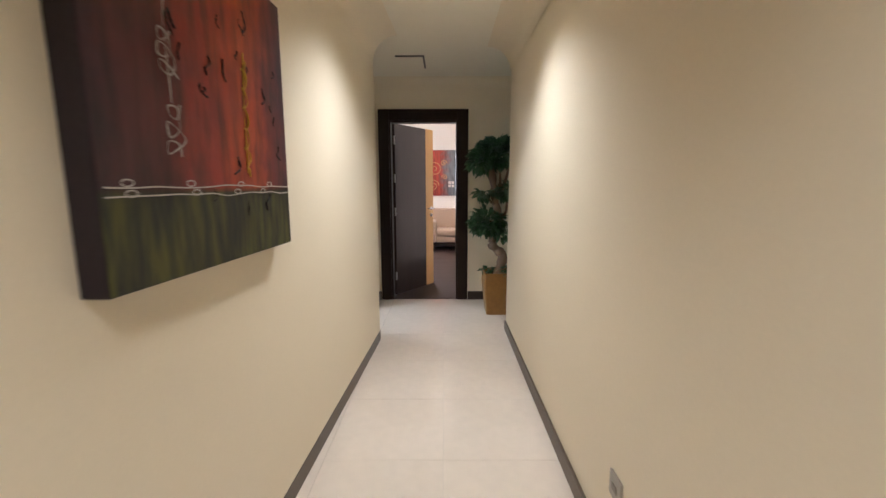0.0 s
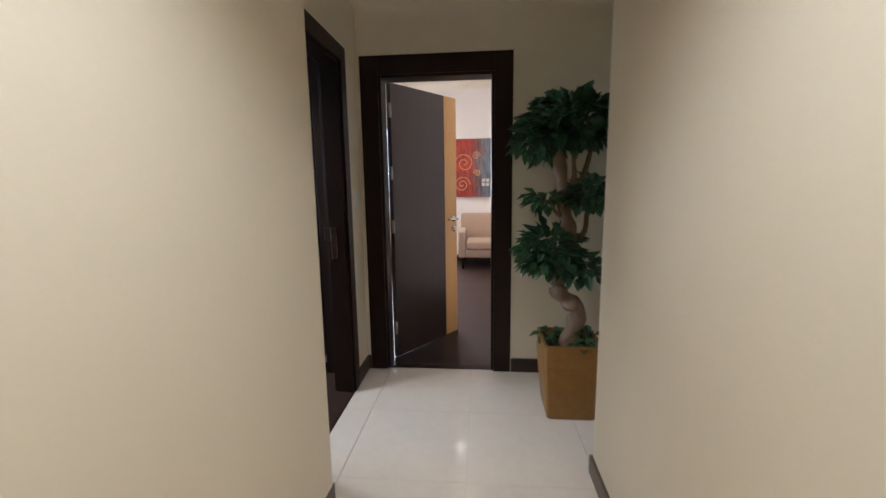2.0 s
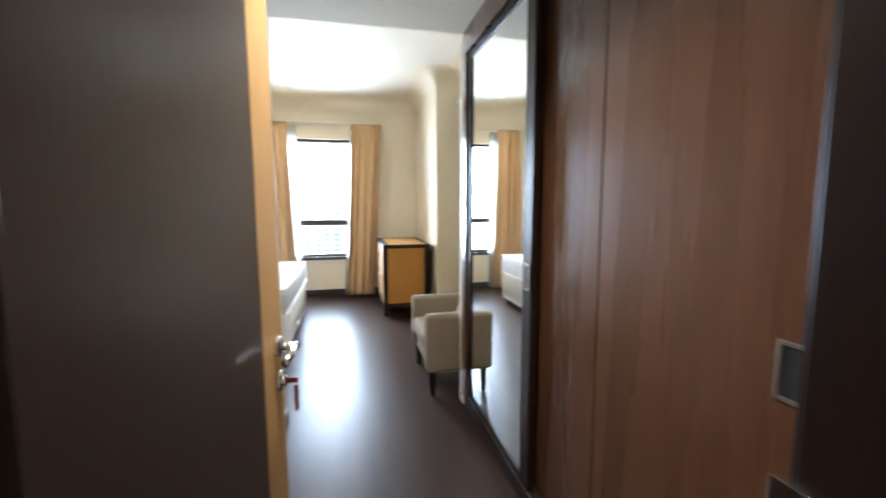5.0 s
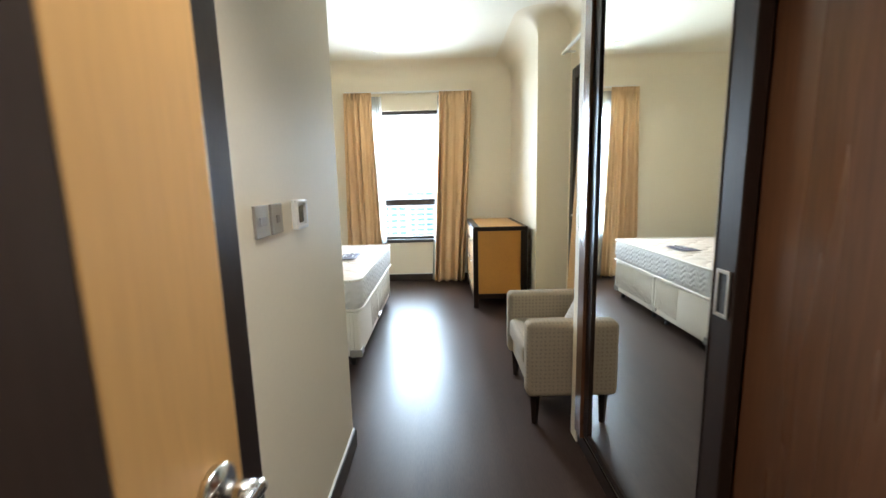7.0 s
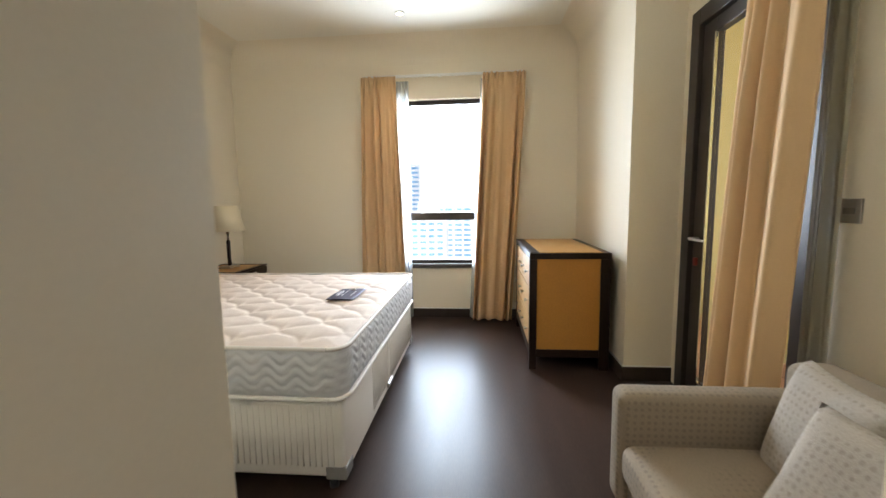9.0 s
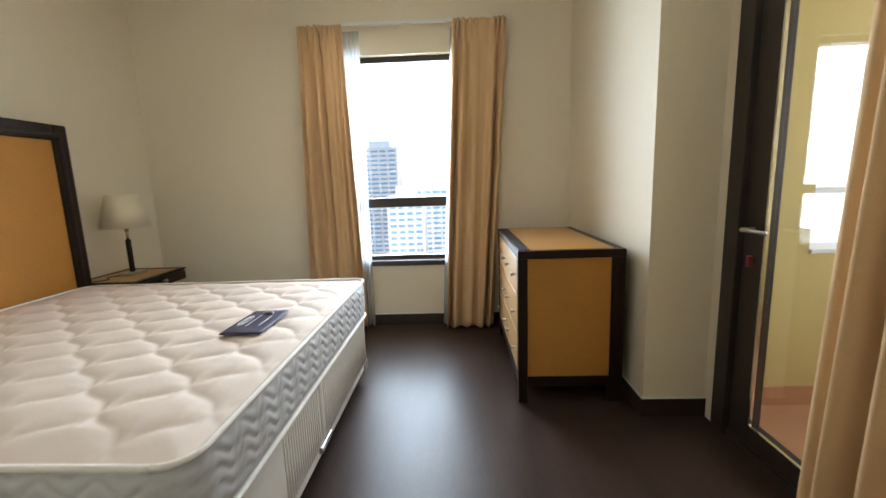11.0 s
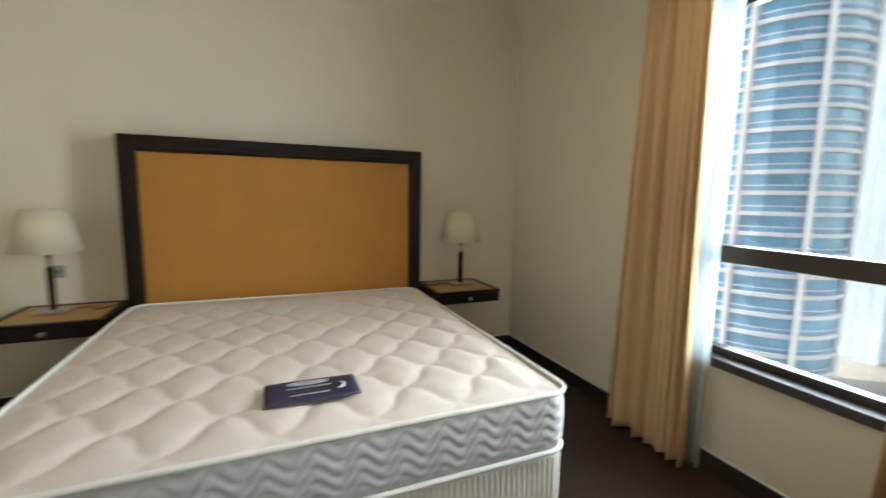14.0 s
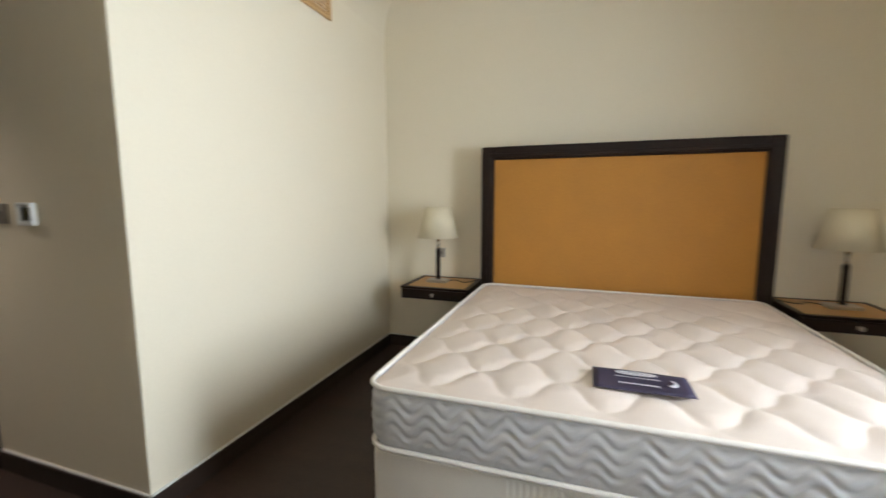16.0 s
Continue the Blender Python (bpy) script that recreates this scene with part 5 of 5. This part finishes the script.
for c, rx, ry, rz, n, sd_ in (((0.42, 4.95, 1.69), 0.275, 0.26, 0.14, 760, 11), ((0.24, 4.95, 1.60), 0.14, 0.18, 0.10, 160, 12), ((0.54, 4.95, 1.30), 0.155, 0.16, 0.075, 260, 13),
                             ((0.28, 4.94, 1.27), 0.10, 0.13, 0.06, 70, 14), ((0.315, 4.94, 0.975), 0.18, 0.19, 0.135, 420, 15), ((0.50, 4.92, 0.88), 0.13, 0.14, 0.08, 110, 16),
                             ((0.53, 4.90, 0.46), 0.09, 0.10, 0.05, 50, 17), ((0.34, 5.02, 0.45), 0.06, 0.06, 0.03, 16, 18)):
    part("leaf_clump", leaf_clump(c, rx, ry, rz, n, sd_), FOLIAGE, tree, "dense dark green pointed leaves")

# ---- second room ----
p2 = thing("canvas_painting", (-0.37, 9.83, 1.14), "red and grey abstract canvas above an armchair", "painting")
part("canvas", boxes((-0.95, 0.21, 9.82, 9.858, 1.145, 2.135), bevel=0.003), PAINTEDGE, p2)
part("painted_face", boxes((-0.947, 0.207, 9.817, 9.821, 1.148, 2.132)), PAINTING2, p2)
for (cx, cz, r0), tw, sgn in (((-0.40, 1.36, 0.14), 2.0, 1), ((-0.36, 1.72, 0.17), 1.8, -1), ((-0.16, 1.85, 0.07), 1.6, 1), ((-0.14, 1.55, 0.06), 1.5, -1)):
    pts = [Vector((cx + sgn * r0 * (1 - k / 44) * math.cos(k * tw * 6.283 / 40), 9.814, cz + r0 * (1 - k / 44) * math.sin(k * tw * 6.283 / 40))) for k in range(41)]
    part("painted_line", tube(bmesh.new(), pts, [0.008] * 41, 5), mat("ochre_line", (0.50, 0.26, 0.10), 0.6), p2, "ochre painted spiral")
for x, z in ((-0.03, 1.36), (0.04, 1.36), (-0.03, 1.43), (0.04, 1.43), (0.12, 2.0)):
    part("painted_block", boxes((x - 0.028, x + 0.028, 9.813, 9.818, z - 0.028, z + 0.028)), WHITELINE, p2, "pale painted square")
armchair("armchair", -0.06, 9.08, -1, SOFA, "beige upholstered armchair under the red painting", back=0.87)
armchair("armchair", -1.75, 9.08, -1, SOFA, "beige upholstered armchair under the far window", back=0.87)
sm = thing("smoke_detector", (0.0, 8.4, 3.02), "flat white round ceiling detector", "detector")
bm = bmesh.new()
cyl(bm, (0, 8.4, 3.05), (0, 8.4, 3.02), 0.06, 0.05, 28)
part("case", bm, WHITEPL, sm)

# ---- outdoors ----
GZ = -75.0
structure("ground", boxes((-2500, 2500, -2500, 2500, GZ - 1, GZ)), GROUND, "pale sandy city ground far below", "ground")


def tower(az, dist, w, d, z1, style, label, turn=0.0):
    a = radians(az)
    t = thing("tower", (-5 + dist * math.cos(a), 4.5 + dist * math.sin(a), GZ), label, "building", "city towers")
    c = t.location
    h = z1 - GZ
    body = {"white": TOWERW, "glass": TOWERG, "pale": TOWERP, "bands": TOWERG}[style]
    bm = bmesh.new()
    n = 24

    def ringpts(r):
        if style == "bands":
            return [(c.x + w / 2 * r * math.cos(2 * math.pi * k / n), c.y + d / 2 * r * math.sin(2 * math.pi * k / n)) for k in range(n)]
        return [(c.x + sx * w / 2 * r, c.y + sy * d / 2 * r) for sx, sy in ((1, 1), (-1, 1), (-1, -1), (1, -1))]
    lo = [bm.verts.new((x, y, GZ)) for x, y in ringpts(1)]
    hi = [bm.verts.new((x, y, z1)) for x, y in ringpts(1)]
    for k in range(len(lo)):
        bm.faces.new((lo[k], lo[(k + 1) % len(lo)], hi[(k + 1) % len(lo)], hi[k]))
    bm.faces.new(hi)
    part("wall", bm, TOWERG if style == "white" else body, t)
    step = 3.6
    bm = bmesh.new()
    z = GZ + 6
    while z < z1:
        thick = {"white": 2.0, "glass": 0.5, "pale": 0.4, "bands": 0.7}[style]
        pts = ringpts(1.05 if style == "bands" else 1.02)
        lo = [bm.verts.new((x, y, z)) for x, y in pts]
        hi = [bm.verts.new((x, y, z + thick)) for x, y in pts]
        for k in range(len(lo)):
            bm.faces.new((lo[k], lo[(k + 1) % len(lo)], hi[(k + 1) % len(lo)], hi[k]))
        bm.faces.new(hi)
        bm.faces.new(lo[::-1])
        if style == "bands":
            lo = [bm.verts.new((x, y, z + 1.55)) for x, y in pts]
            hi = [bm.verts.new((x, y, z + 1.75)) for x, y in pts]
            for k in range(len(lo)):
                bm.faces.new((lo[k], lo[(k + 1) % len(lo)], hi[(k + 1) % len(lo)], hi[k]))
        z += step
    tagged(part("floor_bands", bm, TOWERW if style in ("white", "bands") else TOWERP, t, "pale floor slabs"), kind="stuff")
    bm = bmesh.new()
    for k in range(5 if style != "bands" else 8):
        if style == "bands":
            x, y = c.x + w / 2 * 1.04 * math.cos(k * math.pi / 4 + 0.25), c.y + d / 2 * 1.04 * math.sin(k * math.pi / 4 + 0.25)
            box(bm, x - 0.4, x + 0.4, y - 0.4, y + 0.4, GZ, z1)
        else:
            y = c.y - d / 2 + d * k / 4
            box(bm, c.x - w / 2 - 0.4, c.x + w / 2 + 0.5, y - 0.7, y + 0.7, GZ, z1 + 1)
    part("piers", bm, TOWERW if style in ("white", "bands") else TOWERP, t)
    part("roof", boxes((c.x - w * 0.3, c.x + w * 0.3, c.y - d * 0.3, c.y + d * 0.3, z1, z1 + 6)), TOWERP, t)


tower(209.8, 105, 26, 26, 95, "bands", "blue glass tower ringed by white curved balconies")
tower(201.0, 300, 26, 22, 190, "pale", "tall glass tower, haze put into its pale blue colour")
tower(197.6, 360, 26, 30, 33, "white", "white residential tower with horizontal bands")
tower(194.2, 420, 22, 20, 44, "glass", "dark blue glass tower with vertical stripes")
tower(190.2, 350, 26, 28, 30, "white", "white tower with a dark rooftop box")
tower(187.0, 250, 20, 20, -6, "white", "lower white tower with gridded windows")
tower(183.5, 300, 22, 26, -2, "white", "lower white tower with gridded windows")
tower(178.0, 280, 22, 26, -12, "glass", "blue glass tower block")
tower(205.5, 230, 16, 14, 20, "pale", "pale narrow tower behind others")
tower(136.0, 70, 24, 24, 60, "white", "white tower with balconies near the balcony")
tower(100.0, 220, 40, 24, 20, "white", "white apartment tower beyond the second room")

# bright haze behind the city
bm = bmesh.new()
low, high = [], []
for k in range(37):
    a = radians(70 + 200 * k / 36)
    low.append(bm.verts.new((1500 * math.cos(a), 1500 * math.sin(a), GZ)))
    high.append(bm.verts.new((1500 * math.cos(a), 1500 * math.sin(a), 1400)))
for k in range(36):
    bm.faces.new((low[k], low[k + 1], high[k + 1], high[k]))
structure("backdrop", bm, glow_mat("bright_haze", (0.90, 0.96, 1.0), 0.52), "bright hazy white sky behind the towers", "backdrop")

# ---- floor tiles ----
tile_me = mesh_of("tile", boxes((-0.2991, 0.2991, -0.2991, 0.2991, -0.02, 0.0)), TILE)
floor_ob = bpy.data.objects["floor_corridor"]
for i in range(-2, 2):
    for j in range(-3, 10):
        x, y = -0.15 + 0.6 * i + 0.3, 0.35 + 0.6 * j
        if x < 0 and x - 0.3 < -1.2 or y > 5.6 or (x > 0.9 and y < 4.0):
            continue
        t = new("tile", tile_me)
        t.parent = floor_ob
        t.location = (x, y, 0.0)
structure("threshold", boxes((-0.93, -0.93 + 0.012, 4.255, 5.075, -0.01, 0.003)), DARKWOOD, "dark threshold strip at the bedroom door", "trim")
structure("threshold_2", boxes((-0.79, 0.02, 5.44, 5.49, -0.01, 0.003)), DARKWOOD, "dark threshold strip at the end door", "trim")
for y in [0.35 + 0.6 * j for j in range(-3, 6)]:
    t = new("tile", tile_me)
    t.parent = floor_ob
    t.location = (-1.05, y, 0.0)
cut_me = mesh_of("tile", boxes((-0.088, 0.088, -0.2985, 0.2985, -0.02, 0.0)), TILE)
for y in (3.95, 4.55, 5.15):
    t = new("tile", cut_me)
    t.parent = floor_ob
    t.location = (-0.841, y, 0.0)
